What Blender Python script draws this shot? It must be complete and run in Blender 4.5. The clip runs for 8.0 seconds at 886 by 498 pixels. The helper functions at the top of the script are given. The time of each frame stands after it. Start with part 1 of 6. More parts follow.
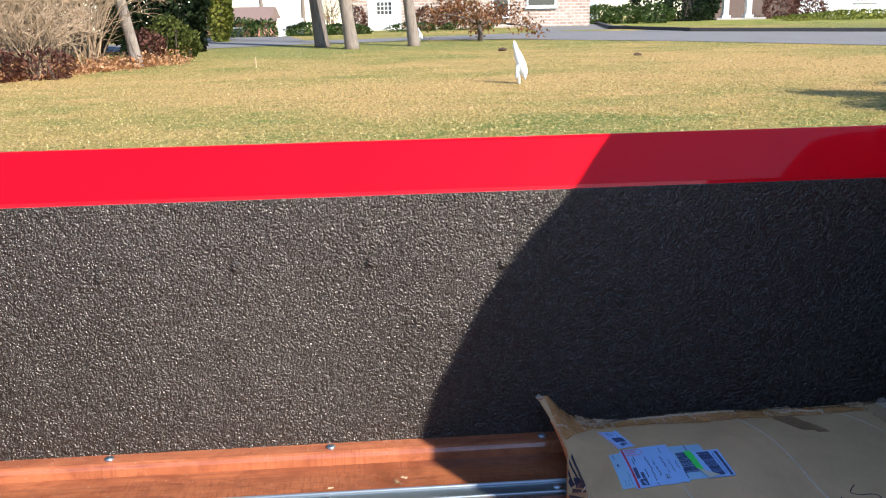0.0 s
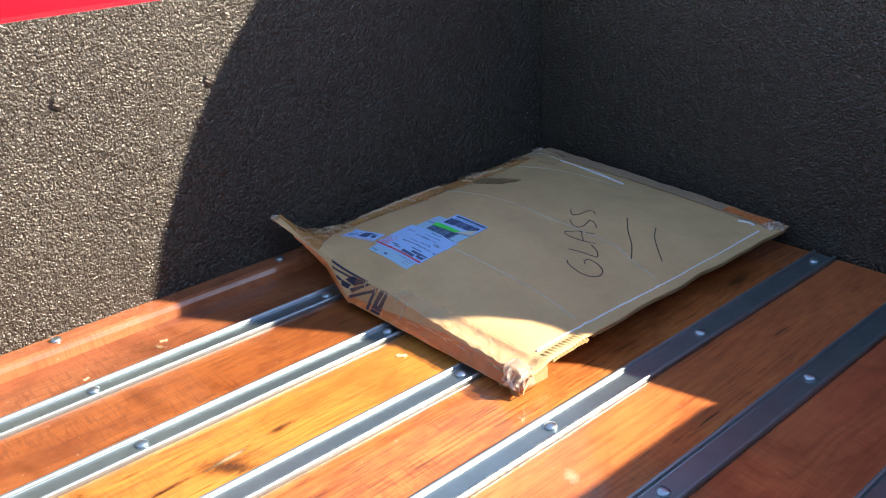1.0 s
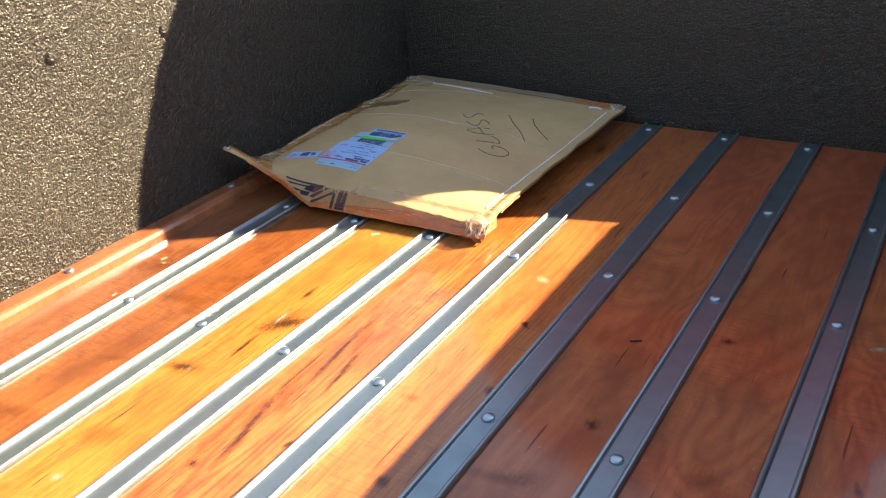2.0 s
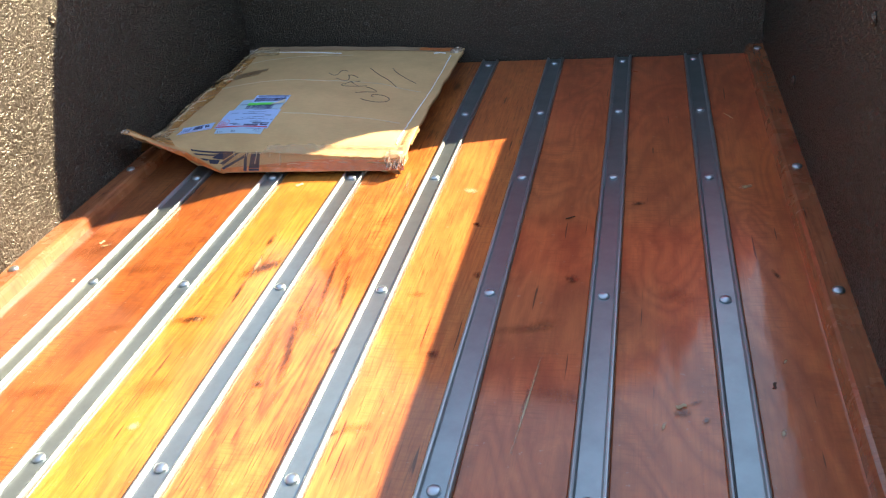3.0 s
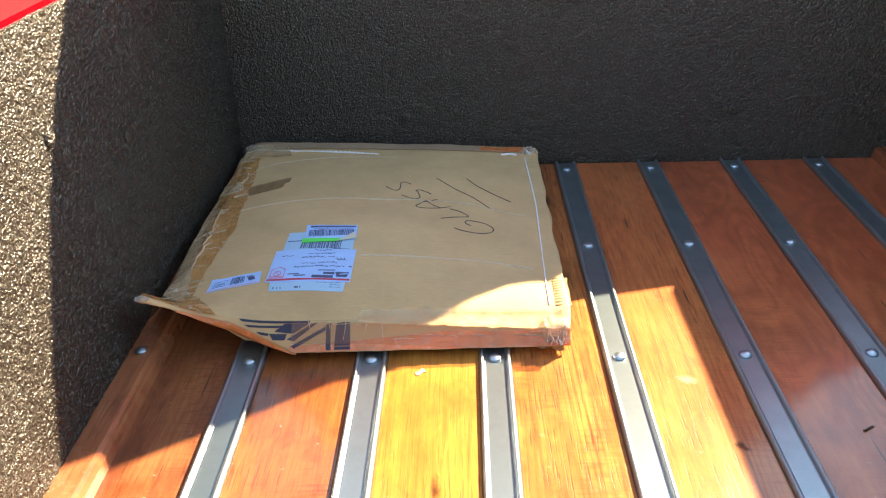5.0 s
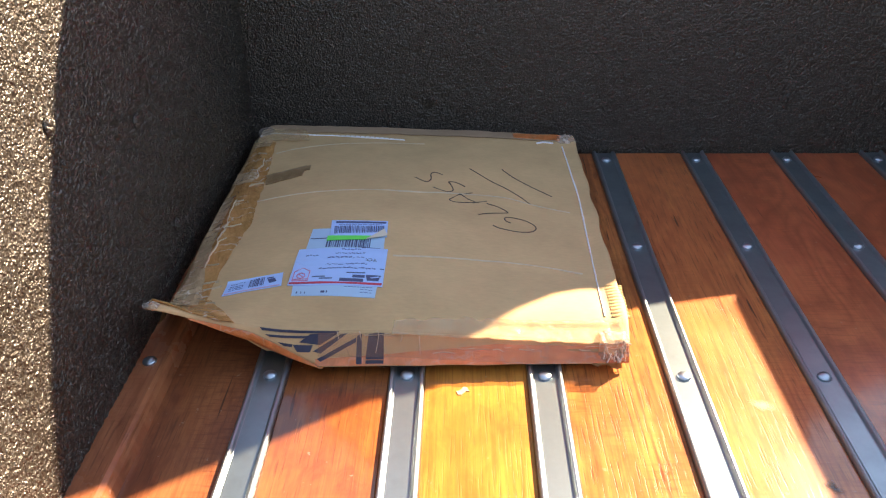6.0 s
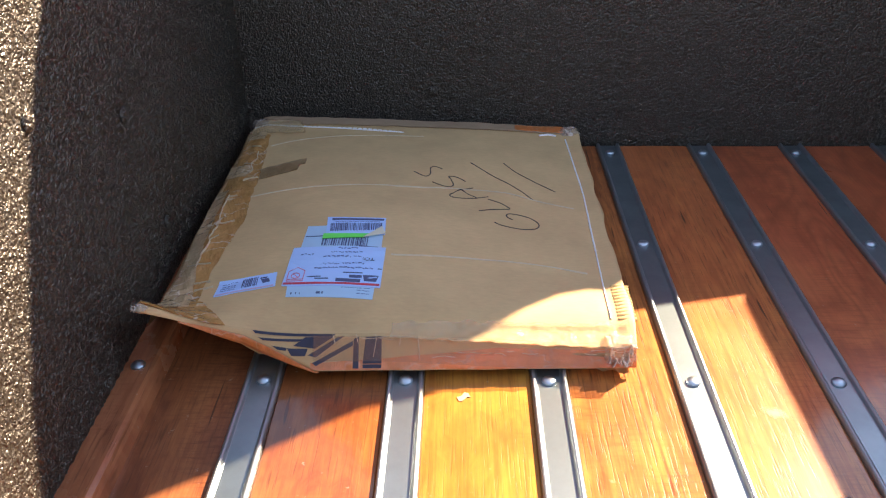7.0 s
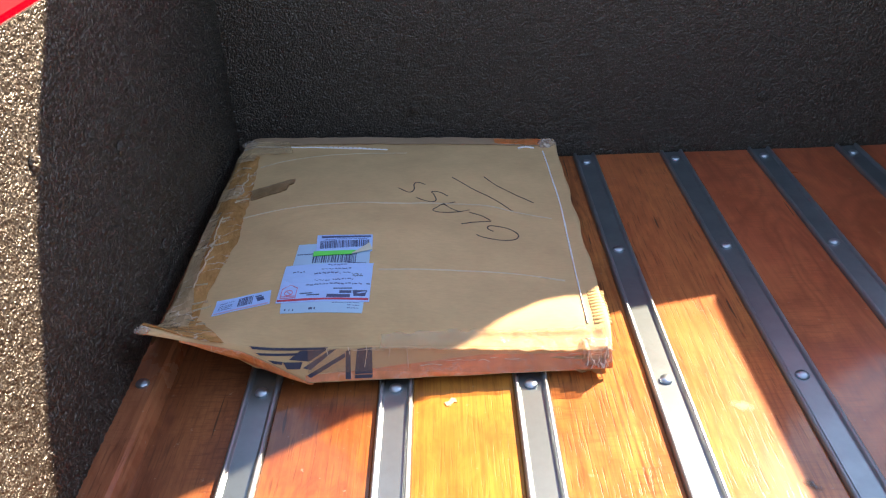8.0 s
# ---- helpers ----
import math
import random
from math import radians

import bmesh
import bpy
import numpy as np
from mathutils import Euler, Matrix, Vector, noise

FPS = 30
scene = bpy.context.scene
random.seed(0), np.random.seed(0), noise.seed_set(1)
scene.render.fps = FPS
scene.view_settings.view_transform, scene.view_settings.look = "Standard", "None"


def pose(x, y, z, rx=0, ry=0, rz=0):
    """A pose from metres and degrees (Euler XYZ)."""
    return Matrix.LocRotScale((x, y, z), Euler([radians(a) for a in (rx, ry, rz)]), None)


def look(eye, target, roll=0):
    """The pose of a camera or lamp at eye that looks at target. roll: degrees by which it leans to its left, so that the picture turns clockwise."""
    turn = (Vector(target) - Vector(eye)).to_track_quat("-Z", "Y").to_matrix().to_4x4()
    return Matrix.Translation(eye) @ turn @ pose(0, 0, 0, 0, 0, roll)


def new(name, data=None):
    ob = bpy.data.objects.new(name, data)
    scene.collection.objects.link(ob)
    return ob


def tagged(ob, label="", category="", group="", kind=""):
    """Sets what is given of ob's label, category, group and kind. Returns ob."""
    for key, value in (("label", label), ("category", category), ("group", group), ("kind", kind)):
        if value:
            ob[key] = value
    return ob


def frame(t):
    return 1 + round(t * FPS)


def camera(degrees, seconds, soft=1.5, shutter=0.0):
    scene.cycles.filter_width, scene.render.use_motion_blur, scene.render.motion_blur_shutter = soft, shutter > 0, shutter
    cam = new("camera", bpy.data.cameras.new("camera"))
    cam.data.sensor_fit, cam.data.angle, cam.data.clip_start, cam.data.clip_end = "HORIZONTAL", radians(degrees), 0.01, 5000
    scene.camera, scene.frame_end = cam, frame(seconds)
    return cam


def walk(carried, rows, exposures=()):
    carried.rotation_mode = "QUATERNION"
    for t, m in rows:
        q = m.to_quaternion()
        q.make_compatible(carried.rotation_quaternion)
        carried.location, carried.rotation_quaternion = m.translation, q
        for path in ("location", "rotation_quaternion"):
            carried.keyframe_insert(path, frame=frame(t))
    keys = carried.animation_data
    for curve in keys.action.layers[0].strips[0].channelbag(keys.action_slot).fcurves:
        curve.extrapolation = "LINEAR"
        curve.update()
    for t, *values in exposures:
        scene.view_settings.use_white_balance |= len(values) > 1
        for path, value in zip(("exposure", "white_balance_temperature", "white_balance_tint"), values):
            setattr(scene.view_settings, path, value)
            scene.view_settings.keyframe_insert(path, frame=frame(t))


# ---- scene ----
import itertools
cam = camera(54.9, 8.0, soft=1.2)
PATH = [
    (0, (1.368, -0.913, 0.73), (-0.559, -0.783, 0.212), -1.25),
    (0.1, (1.344, -0.949, 0.712), (-0.566, -0.685, 0.182), -1.8),
    (0.3, (1.281, -1.024, 0.679), (-0.555, -0.471, 0.11), -3.0),
    (0.5, (1.228, -1.074, 0.683), (-0.488, -0.297, 0.011), -4.1),
    (0.7, (1.2, -1.145, 0.642), (-0.395, -0.194, -0.101), -3.7),
    (1, (1.2, -1.267, 0.62), (-0.205, -0.114, -0.216), -3.3),
    (1.2, (1.23, -1.373, 0.622), (-0.062, -0.116, -0.245), -4.5),
    (1.5, (1.257, -1.543, 0.638), (0.091, -0.192, -0.263), -4.5),
    (2, (1.21, -1.704, 0.645), (0.218, -0.234, -0.279), -4.8),
    (2.2, (1.176, -1.76, 0.637), (0.298, -0.229, -0.303), -5.5),
    (3.3, (0.916, -2.046, 0.692), (0.61, -0.351, -0.323), -6.9),
    (3.5, (0.851, -2.044, 0.704), (0.636, -0.33, -0.302), -7.2),
    (4, (0.668, -1.888, 0.678), (0.564, -0.134, -0.277), -8.5),
    (4.5, (0.524, -1.684, 0.665), (0.458, 0.073, -0.289), -3.8),
    (5, (0.445, -1.555, 0.643), (0.386, 0.208, -0.298), -1.9),
    (5.2, (0.421, -1.504, 0.62), (0.377, 0.254, -0.334), -1.3),
    (6.5, (0.38, -1.422, 0.614), (0.332, 0.308, -0.388), -0.6),
    (7, (0.379, -1.396, 0.61), (0.337, 0.326, -0.407), -0.6),
    (7.5, (0.373, -1.405, 0.631), (0.33, 0.319, -0.382), -1.0),
    (8, (0.391, -1.441, 0.649), (0.367, 0.287, -0.359), -2.4),
]
walk(cam, [(t, look(eye, target, roll)) for t, eye, target, roll in PATH],
     exposures=[(0.0, 1.50, 6300, 13), (0.5, 1.88, 6250, 12), (1.0, 2.13, 7300, 10), (1.5, 2.18, 8700, 11), (2.0, 2.28, 9200, 8), (3.5, 2.76, 9400, 11), (4.0, 2.90, 9100, 6), (4.5, 2.74, 9200, 7), (5.0, 2.80, 9300, 9), (6.5, 2.55, 9400, 19), (8.0, 2.56, 8900, 18)])

# ---- world, sun ----
SUN = Vector((1.10, 1.0, 1.0)).normalized()
world = bpy.data.worlds.new("sky")
scene.world = world
world.use_nodes = True
wn = world.node_tree.nodes
sky = wn.new("ShaderNodeTexSky")
sky.sky_type = "NISHITA"
sky.sun_disc = False
sky.sun_elevation = math.asin(SUN.z)
sky.sun_rotation = math.atan2(SUN.x, SUN.y)
sky.air_density, sky.dust_density, sky.ozone_density = 1.0, 0.05, 2.2
world.node_tree.links.new(sky.outputs[0], wn["Background"].inputs[0])
wn["Background"].inputs[1].default_value = 0.105
sun_data = bpy.data.lights.new("sun", "SUN")
sun_data.energy, sun_data.angle, sun_data.color = 4.0, radians(0.5), (1.0, 0.95, 0.86)
sun = new("sun", sun_data)
sun.matrix_world = look(SUN * 40, (0, 0, 0))

# ---- materials ----


class Nodes:
    """A short way to write node materials."""

    def __init__(self, name, **bsdf):
        self.m = bpy.data.materials.new(name)
        self.m.use_nodes = True
        self.t = self.m.node_tree
        self.b = self.t.nodes["Principled BSDF"]
        for key, value in bsdf.items():
            self.put(self.b, key.replace("_", " ").title().replace("Ior", "IOR"), value)

    def put(self, node, socket, value):
        s = node.inputs[socket]
        if isinstance(value, bpy.types.NodeSocket):
            self.t.links.new(value, s)
        else:
            s.default_value = (*value, 1.0) if isinstance(value, tuple) and len(value) == 3 and s.type == "RGBA" else value

    def add(self, kind, out=0, props=None, **ins):
        n = self.t.nodes.new("ShaderNode" + kind)
        for key, value in (props or {}).items():
            if key == "operation":
                n.operation = value
            elif key == "blend_type":
                n.blend_type = value
            elif key == "feature":
                n.feature = value
            elif key == "data_type":
                n.data_type = value
            elif key == "noise_dimensions":
                n.noise_dimensions = value
        for key, value in ins.items():
            k = int(key[1:]) if key[0] == "i" and key[1:].isdigit() else key.replace("_", " ").title()
            self.put(n, k, value)
        return n.outputs[out]

    def coords(self, scale=(1, 1, 1), shuffle=False):
        c = self.t.nodes.new("ShaderNodeTexCoord").outputs["Object"]
        if shuffle:
            r = self.add("ObjectInfo", out="Random")
            off = self.add("Math", props={"operation": "MULTIPLY"}, i0=r, i1=53.0)
            c = self.add("VectorMath", props={"operation": "ADD"}, i0=c, i1=self.add("CombineXYZ", x=off, y=off))
        return self.add("Mapping", vector=c, scale=scale)

    def noise(self, vec, scale, detail=4.0, rough=0.55, distortion=0.0, out=0):
        return self.add("TexNoise", out=out, vector=vec, scale=scale, detail=detail, roughness=rough, distortion=distortion)

    def ramp(self, fac, *stops):
        n = self.t.nodes.new("ShaderNodeValToRGB")
        e = n.color_ramp.elements
        while len(e) < len(stops):
            e.new(0.5)
        for s, (p, c) in zip(e, stops):
            s.position = p
            s.color = (*c, 1.0) if isinstance(c, tuple) else (c, c, c, 1.0)
        self.t.links.new(fac, n.inputs[0])
        return n.outputs[0]

    def mix(self, fac, a, b, blend="MIX"):
        n = self.t.nodes.new("ShaderNodeMix")
        n.data_type, n.blend_type = "RGBA", blend
        for i, v in ((0, fac), (6, a), (7, b)):
            if isinstance(v, bpy.types.NodeSocket):
                self.t.links.new(v, n.inputs[i])
            else:
                n.inputs[i].default_value = (*v, 1.0) if isinstance(v, tuple) else v
        return n.outputs[2]

    def math(self, op, a, b=0.0):
        return self.add("Math", props={"operation": op}, i0=a, i1=b)

    def bump(self, height, strength, distance):
        self.put(self.b, "Normal", self.add("Bump", strength=strength, distance=distance, height=height))


def make_wood(name, light, mid, dark, gloss=0.30, lines=1.0, pores=1.0, swirl=0.0, cloudy=1.0):
    """Varnished plank, grain along local y: broken growth lines, pore dashes, soft swirls, cloudy stain, knots."""
    n = Nodes(name, coat_weight=0.9, coat_roughness=0.08, coat_ior=1.5, specular_ior_level=0.30)
    c = n.coords((1, 1, 1), shuffle=True)
    deep = tuple(k * v for k, v in zip((0.36, 0.45, 0.5), dark))

    def stretched(x, y, detail, rough=0.55, distortion=0.0, shift=0.0):
        return n.noise(n.add("Mapping", vector=c, scale=(x, y, 1), location=(shift, 1.7 * shift, 0)), 1.0, detail, rough, distortion)

    # knots push the rings aside
    knot = n.add("TexVoronoi", vector=n.add("Mapping", vector=c, scale=(5.1, 1.7, 0.01)), scale=1.0)
    near = n.ramp(knot, (0.0, 1.0), (0.10, 0.5), (0.32, 0.0))
    eye = n.ramp(knot, (0.0, 1.0), (0.025, 0.8), (0.055, 0.0))
    halo = n.ramp(knot, (0.0, 1.0), (0.15, 0.0))
    # tone of the board, in long soft bands
    col = n.mix(n.ramp(stretched(9.0, 0.9, 4, 0.55, 0.4), (0.36, 0.0), (0.64, 1.0)), mid, light)
    # shaded look of the boards near the cab put into the colour: redder, slightly darker
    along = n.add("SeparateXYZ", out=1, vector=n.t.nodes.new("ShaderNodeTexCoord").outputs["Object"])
    shade_tint = n.ramp(n.math("ADD", along, n.math("MULTIPLY", stretched(12, 3, 3, 0.6, 0.0, 5.2), 0.25)), (0.54, 0.0), (0.80, 0.75))
    col = n.mix(shade_tint, col, n.mix(1.0, col, (0.95, 0.74, 0.95), "MULTIPLY"))
    # wide soft swirls
    field = stretched(5.5, 1.6, 2.0, 0.45, 0.9, 2.3)
    sway = n.math("ADD", n.math("MULTIPLY", field, 15.0), n.math("MULTIPLY", near, 2.2))
    col = n.mix(n.math("MULTIPLY", n.ramp(n.math("PINGPONG", sway, 0.5), (0.0, 1.0), (0.20, 0.45), (0.45, 0.0)), 0.55 * swirl), col, dark)
    # thin growth lines, broken here and there
    slow = stretched(5.0, 0.42, 2.0, 0.4, 0.3)
    rings = n.math("ADD", n.math("MULTIPLY", slow, 46.0), n.math("ADD", n.math("MULTIPLY", near, 3.4), n.math("MULTIPLY", stretched(45, 7, 3, 0.6), 0.9)))
    late = n.ramp(n.math("PINGPONG", rings, 0.5), (0.0, 1.0), (0.13, 0.65), (0.32, 0.0))
    broken = n.ramp(stretched(60, 9, 3, 0.6, 0.0, 4.4), (0.36, 0.12), (0.60, 1.0))
    shown = n.ramp(stretched(8, 1.1, 3, 0.6, 0.0, 6.1), (0.36, 0.25), (0.62, 1.0))
    col = n.mix(n.math("MULTIPLY", n.math("MULTIPLY", late, broken), n.math("MULTIPLY", shown, 0.78 * lines)), col, dark)
    # dark streaks where lines run together
    streak = n.ramp(stretched(70, 1.9, 4, 0.65, 0.5), (0.53, 0.0), (0.68, 1.0))
    col = n.mix(n.math("MULTIPLY", n.math("MULTIPLY", streak, shown), 0.72 * lines), col, dark)
    # stain soaked in unevenly: darker clouds, wider and finer
    broad = stretched(11, 5.0, 5, 0.6, 0.7)
    col = n.mix(n.ramp(broad, (0.47, 0.0), (0.60, 0.36 * cloudy), (0.76, 0.72 * cloudy)), col, dark)
    cloud = stretched(36, 16, 5, 0.65, 0.8)
    col = n.mix(n.ramp(cloud, (0.50, 0.0), (0.70, 0.5 * cloudy)), col, dark)
    col = n.mix(n.ramp(cloud, (0.28, 0.45), (0.46, 0.0)), col, light)
    # fine straight grain
    fine = stretched(230, 5.5, 3, 0.7)
    col = n.mix(n.math("MULTIPLY", n.ramp(fine, (0.46, 0.0), (0.66, 1.0)), 0.15 + 0.30 * pores), col, dark)
    # open pores: short dark dashes, thicker in patches
    pore = n.ramp(stretched(400, 17, 2, 0.5), (0.57, 0.0), (0.65, 1.0))
    where = n.ramp(stretched(14, 3, 2, 0.5, 0.0, 1.7), (0.38, 0.25), (0.60, 1.0))
    col = n.mix(n.math("MULTIPLY", n.math("MULTIPLY", pore, where), 0.72 * pores), col, deep)
    # saw chatter across the grain
    chatter = n.ramp(stretched(30, 240, 3, 0.6), (0.48, 0.0), (0.68, 1.0))
    rough_at = n.ramp(stretched(9, 3.0, 2, 0.5, 0.0, 3.1), (0.46, 0.0), (0.62, 0.55 * cloudy))
    col = n.mix(n.math("MULTIPLY", chatter, rough_at), col, dark)
    col = n.mix(n.math("MULTIPLY", halo, 0.5), col, tuple(0.7 * v for v in dark))
    col = n.mix(n.math("MULTIPLY", eye, 0.88), col, (0.045, 0.015, 0.007))
    crack = n.ramp(stretched(110, 5, 2, 0.5), (0.70, 0.0), (0.725, 1.0))
    col = n.mix(n.math("MULTIPLY", crack, 0.8), col, (0.05, 0.018, 0.008))
    # worn pale flecks in the varnish
    dust = n.ramp(n.noise(c, 95.0, 3, 0.6), (0.67, 0.0), (0.73, 1.0))
    col = n.mix(n.math("MULTIPLY", dust, 0.25 * cloudy), col, (0.5, 0.42, 0.34))
    n.put(n.b, "Base Color", col)
    n.put(n.b, "Roughness", n.math("ADD", n.math("MULTIPLY", n.noise(c, 7.0, 5, 0.7), 0.28), gloss - 0.08))
    worn = stretched(40, 9, 5, 0.7)
    n.put(n.b, "Coat Roughness", n.math("ADD", n.math("MULTIPLY", worn, 0.14), 0.04))
    waves = stretched(16, 3.5, 3, 0.5)
    height = n.math("ADD", n.math("MULTIPLY", fine, 0.30), n.math("SUBTRACT", n.math("MULTIPLY", waves, 2.2), n.math("MULTIPLY", n.math("ADD", crack, n.math("MULTIPLY", pore, pores)), 0.3)))
    n.put(n.b, "Normal", n.add("Bump", strength=0.4, distance=0.0010, height=height))
    n.put(n.b, "Coat Normal", n.add("Bump", strength=0.45, distance=0.0010, height=n.math("ADD", n.math("MULTIPLY", waves, 3.0), n.math("MULTIPLY", cloud, 0.25 * cloudy))))
    return n.m


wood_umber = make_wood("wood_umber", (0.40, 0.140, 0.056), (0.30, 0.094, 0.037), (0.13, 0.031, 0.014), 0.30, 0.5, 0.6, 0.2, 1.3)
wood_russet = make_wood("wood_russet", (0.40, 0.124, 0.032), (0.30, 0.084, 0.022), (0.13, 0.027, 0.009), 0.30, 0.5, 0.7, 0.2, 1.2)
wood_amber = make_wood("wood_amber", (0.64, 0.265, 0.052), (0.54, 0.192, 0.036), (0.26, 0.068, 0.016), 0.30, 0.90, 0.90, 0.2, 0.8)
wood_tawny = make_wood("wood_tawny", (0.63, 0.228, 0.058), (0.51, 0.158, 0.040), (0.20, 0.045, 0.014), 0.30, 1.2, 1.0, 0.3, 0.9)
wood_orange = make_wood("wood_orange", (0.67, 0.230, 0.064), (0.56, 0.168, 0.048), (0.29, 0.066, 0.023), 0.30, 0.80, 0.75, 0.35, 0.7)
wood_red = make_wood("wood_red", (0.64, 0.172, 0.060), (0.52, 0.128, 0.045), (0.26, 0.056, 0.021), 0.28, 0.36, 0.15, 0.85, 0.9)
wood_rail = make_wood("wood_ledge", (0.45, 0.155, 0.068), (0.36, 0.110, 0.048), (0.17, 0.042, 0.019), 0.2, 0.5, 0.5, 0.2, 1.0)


def make_liner():
    """Black sprayed-on bed coating: shiny over its pebbles, with fine pale granules that also paint in glints."""
    n = Nodes("sprayed_liner", specular_ior_level=0.68, specular_tint=(1.0, 0.93, 0.84))
    c = n.coords()
    wobble = n.add("VectorMath", props={"operation": "MULTIPLY_ADD"}, i0=n.noise(c, 140, 2, out=1), i1=(0.006, 0.006, 0.006), i2=c)
    pebble = n.add("TexVoronoi", vector=wobble, scale=300.0)
    lump = n.noise(c, 380.0, 2, 0.5)
    wide = n.noise(c, 3.0, 4, 0.6)
    # pale granules; the pebbles' sun glints are put into this colour too
    grit_glint = n.ramp(n.noise(c, 330.0, 2, 0.6), (0.55, 0.0), (0.63, 0.85))
    coating = n.mix(n.ramp(wide, (0.35, 0.0), (0.7, 1.0)), (0.0165, 0.0126, 0.0094), (0.0245, 0.0190, 0.0143))
    n.put(n.b, "Base Color", n.mix(grit_glint, coating, (0.108, 0.100, 0.090)))
    n.put(n.b, "Roughness", n.math("ADD", n.math("MULTIPLY", wide, 0.08), 0.25))
    n.bump(n.math("ADD", n.math("MULTIPLY", pebble, -1.0), n.math("MULTIPLY", lump, 0.7)), 0.9, 0.0025)
    return n.m


liner = make_liner()


def make_red():
    n = Nodes("red_car_paint", coat_weight=0.45, coat_roughness=0.03, roughness=0.5, specular_ior_level=0.05)
    c = n.coords()
    n.put(n.b, "Base Color", n.mix(n.noise(c, 4.0, 3), (0.65, 0.0, 0.005), (0.69, 0.0, 0.008)))
    n.bump(n.noise(c, 60.0, 2), 0.02, 0.001)
    return n.m


red_paint = make_red()


def make_steel(name, base, r0, r1, metal=1.0):
    n = Nodes(name, metallic=metal)
    c = n.coords()
    brushed = n.noise(n.add("Mapping", vector=c, scale=(600, 8, 600)), 1.0, 3, 0.6)
    blot = n.noise(c, 22.0, 5, 0.65)
    n.put(n.b, "Base Color", n.mix(n.ramp(blot, (0.40, 0.0), (0.75, 1.0)), base, tuple(0.84 * v for v in base)))
    n.put(n.b, "Roughness", n.math("ADD", n.math("MULTIPLY", blot, r1 - r0), r0))
    n.bump(brushed, 0.05, 0.0003)
    return n.m


strip_steel = make_steel("galvanised_strip_steel", (0.30, 0.37, 0.395), 0.29, 0.40, 0.88)
ridge_steel = make_steel("polished_ridge_steel", (0.38, 0.425, 0.45), 0.32, 0.46, 0.88)
bolt_steel = make_steel("zinc_bolt_steel", (0.52, 0.62, 0.69), 0.26, 0.46)


def make_card(name, base, fleck=0.12, rough=0.75):
    """Kraft cardboard with faint corrugation, scuffs and stains."""
    n = Nodes(name, specular_ior_level=0.25)
    c = n.coords()
    fibre = n.noise(n.add("Mapping", vector=c, scale=(90, 320, 90)), 1.0, 4, 0.65)
    stain = n.noise(c, 9.0, 5, 0.6)
    flute = n.add("TexWave", vector=n.add("Mapping", vector=c, scale=(1, 110, 1)), scale=1.0, distortion=0.4)
    col = n.mix(n.ramp(stain, (0.35, 0.0), (0.75, 1.0)), base, tuple(0.78 * v for v in base))
    col = n.mix(fleck, col, n.ramp(fibre, (0.3, 0.25), (0.7, 1.0)), "MULTIPLY")
    n.put(n.b, "Base Color", col)
    n.put(n.b, "Roughness", rough)
    n.bump(n.math("ADD", n.math("MULTIPLY", flute, 0.10), n.math("ADD", fibre, n.math("MULTIPLY", stain, 3.0))), 0.25, 0.0006)
    return n.m


card_brown = make_card("kraft_cardboard", (0.70, 0.445, 0.225))
card_edge = make_card("torn_cardboard_edge", (0.50, 0.31, 0.15), 0.4)
card_rib = make_card("bare_corrugation", (0.48, 0.33, 0.15), 0.5)
card_dark = make_card("darker_cardboard", (0.20, 0.11, 0.05), 0.3)


def make_tape(name, base, rough, alpha, crease=0.8):
    n = Nodes(name, coat_weight=0.6, coat_roughness=0.12)
    c = n.coords()
    crinkle = n.noise(n.add("Mapping", vector=c, scale=(60, 26, 60)), 1.0, 5, 0.7, 0.6)
    col = n.mix(n.ramp(crinkle, (0.4, 0.0), (0.75, 1.0)), base, tuple(min(1, 1.5 * v + 0.03) for v in base))
    bent = n.add("VectorMath", props={"operation": "MULTIPLY_ADD"}, i0=n.noise(c, 40, 3, out=1), i1=(0.03, 0.03, 0.03), i2=c)
    fold = n.add("TexVoronoi", props={"feature": "DISTANCE_TO_EDGE"}, vector=n.add("Mapping", vector=bent, scale=(26, 44, 26)), scale=1.0)
    some = n.ramp(n.noise(c, 24, 2), (0.46, 0.0), (0.58, 1.0))
    line = n.math("MULTIPLY", n.ramp(fold, (0.0, 1.0), (0.02, 0.6), (0.042, 0.0)), some)
    n.put(n.b, "Base Color", n.mix(n.math("MULTIPLY", line, crease), col, (0.72, 0.62, 0.50)))
    n.put(n.b, "Roughness", rough)
    n.put(n.b, "Alpha", n.math("ADD", n.math("MULTIPLY", line, min(0.55 * crease, 1 - alpha)), alpha))
    n.bump(crinkle, 0.6, 0.003)
    return n.m


tape_brown = make_tape("brown_packing_tape", (0.46, 0.215, 0.068), 0.22, 1.0)
# reddish tape, its orange deepened to paint in bounce from the sunlit floor
tape_orange = make_tape("reddish_tape_with_bounce", (0.62, 0.165, 0.040), 0.35, 1.0, 0.3)
tape_wad = make_tape("crumpled_clear_tape", (0.46, 0.36, 0.30), 0.2, 0.42)
tape_flat = make_tape("flat_brown_tape", (0.27, 0.155, 0.07), 0.3, 1.0, 0.1)
tape_pale = make_tape("clear_tape_over_card", (0.58, 0.38, 0.21), 0.2, 0.75, 0.7)
# the orange tint of this haze also paints in floor bounce
tape_haze = make_tape("hazy_packing_tape", (0.50, 0.21, 0.10), 0.2, 0.11, 0.12)
tape_clear = make_tape("clear_packing_tape", (0.70, 0.48, 0.27), 0.18, 0.30, 0.15)


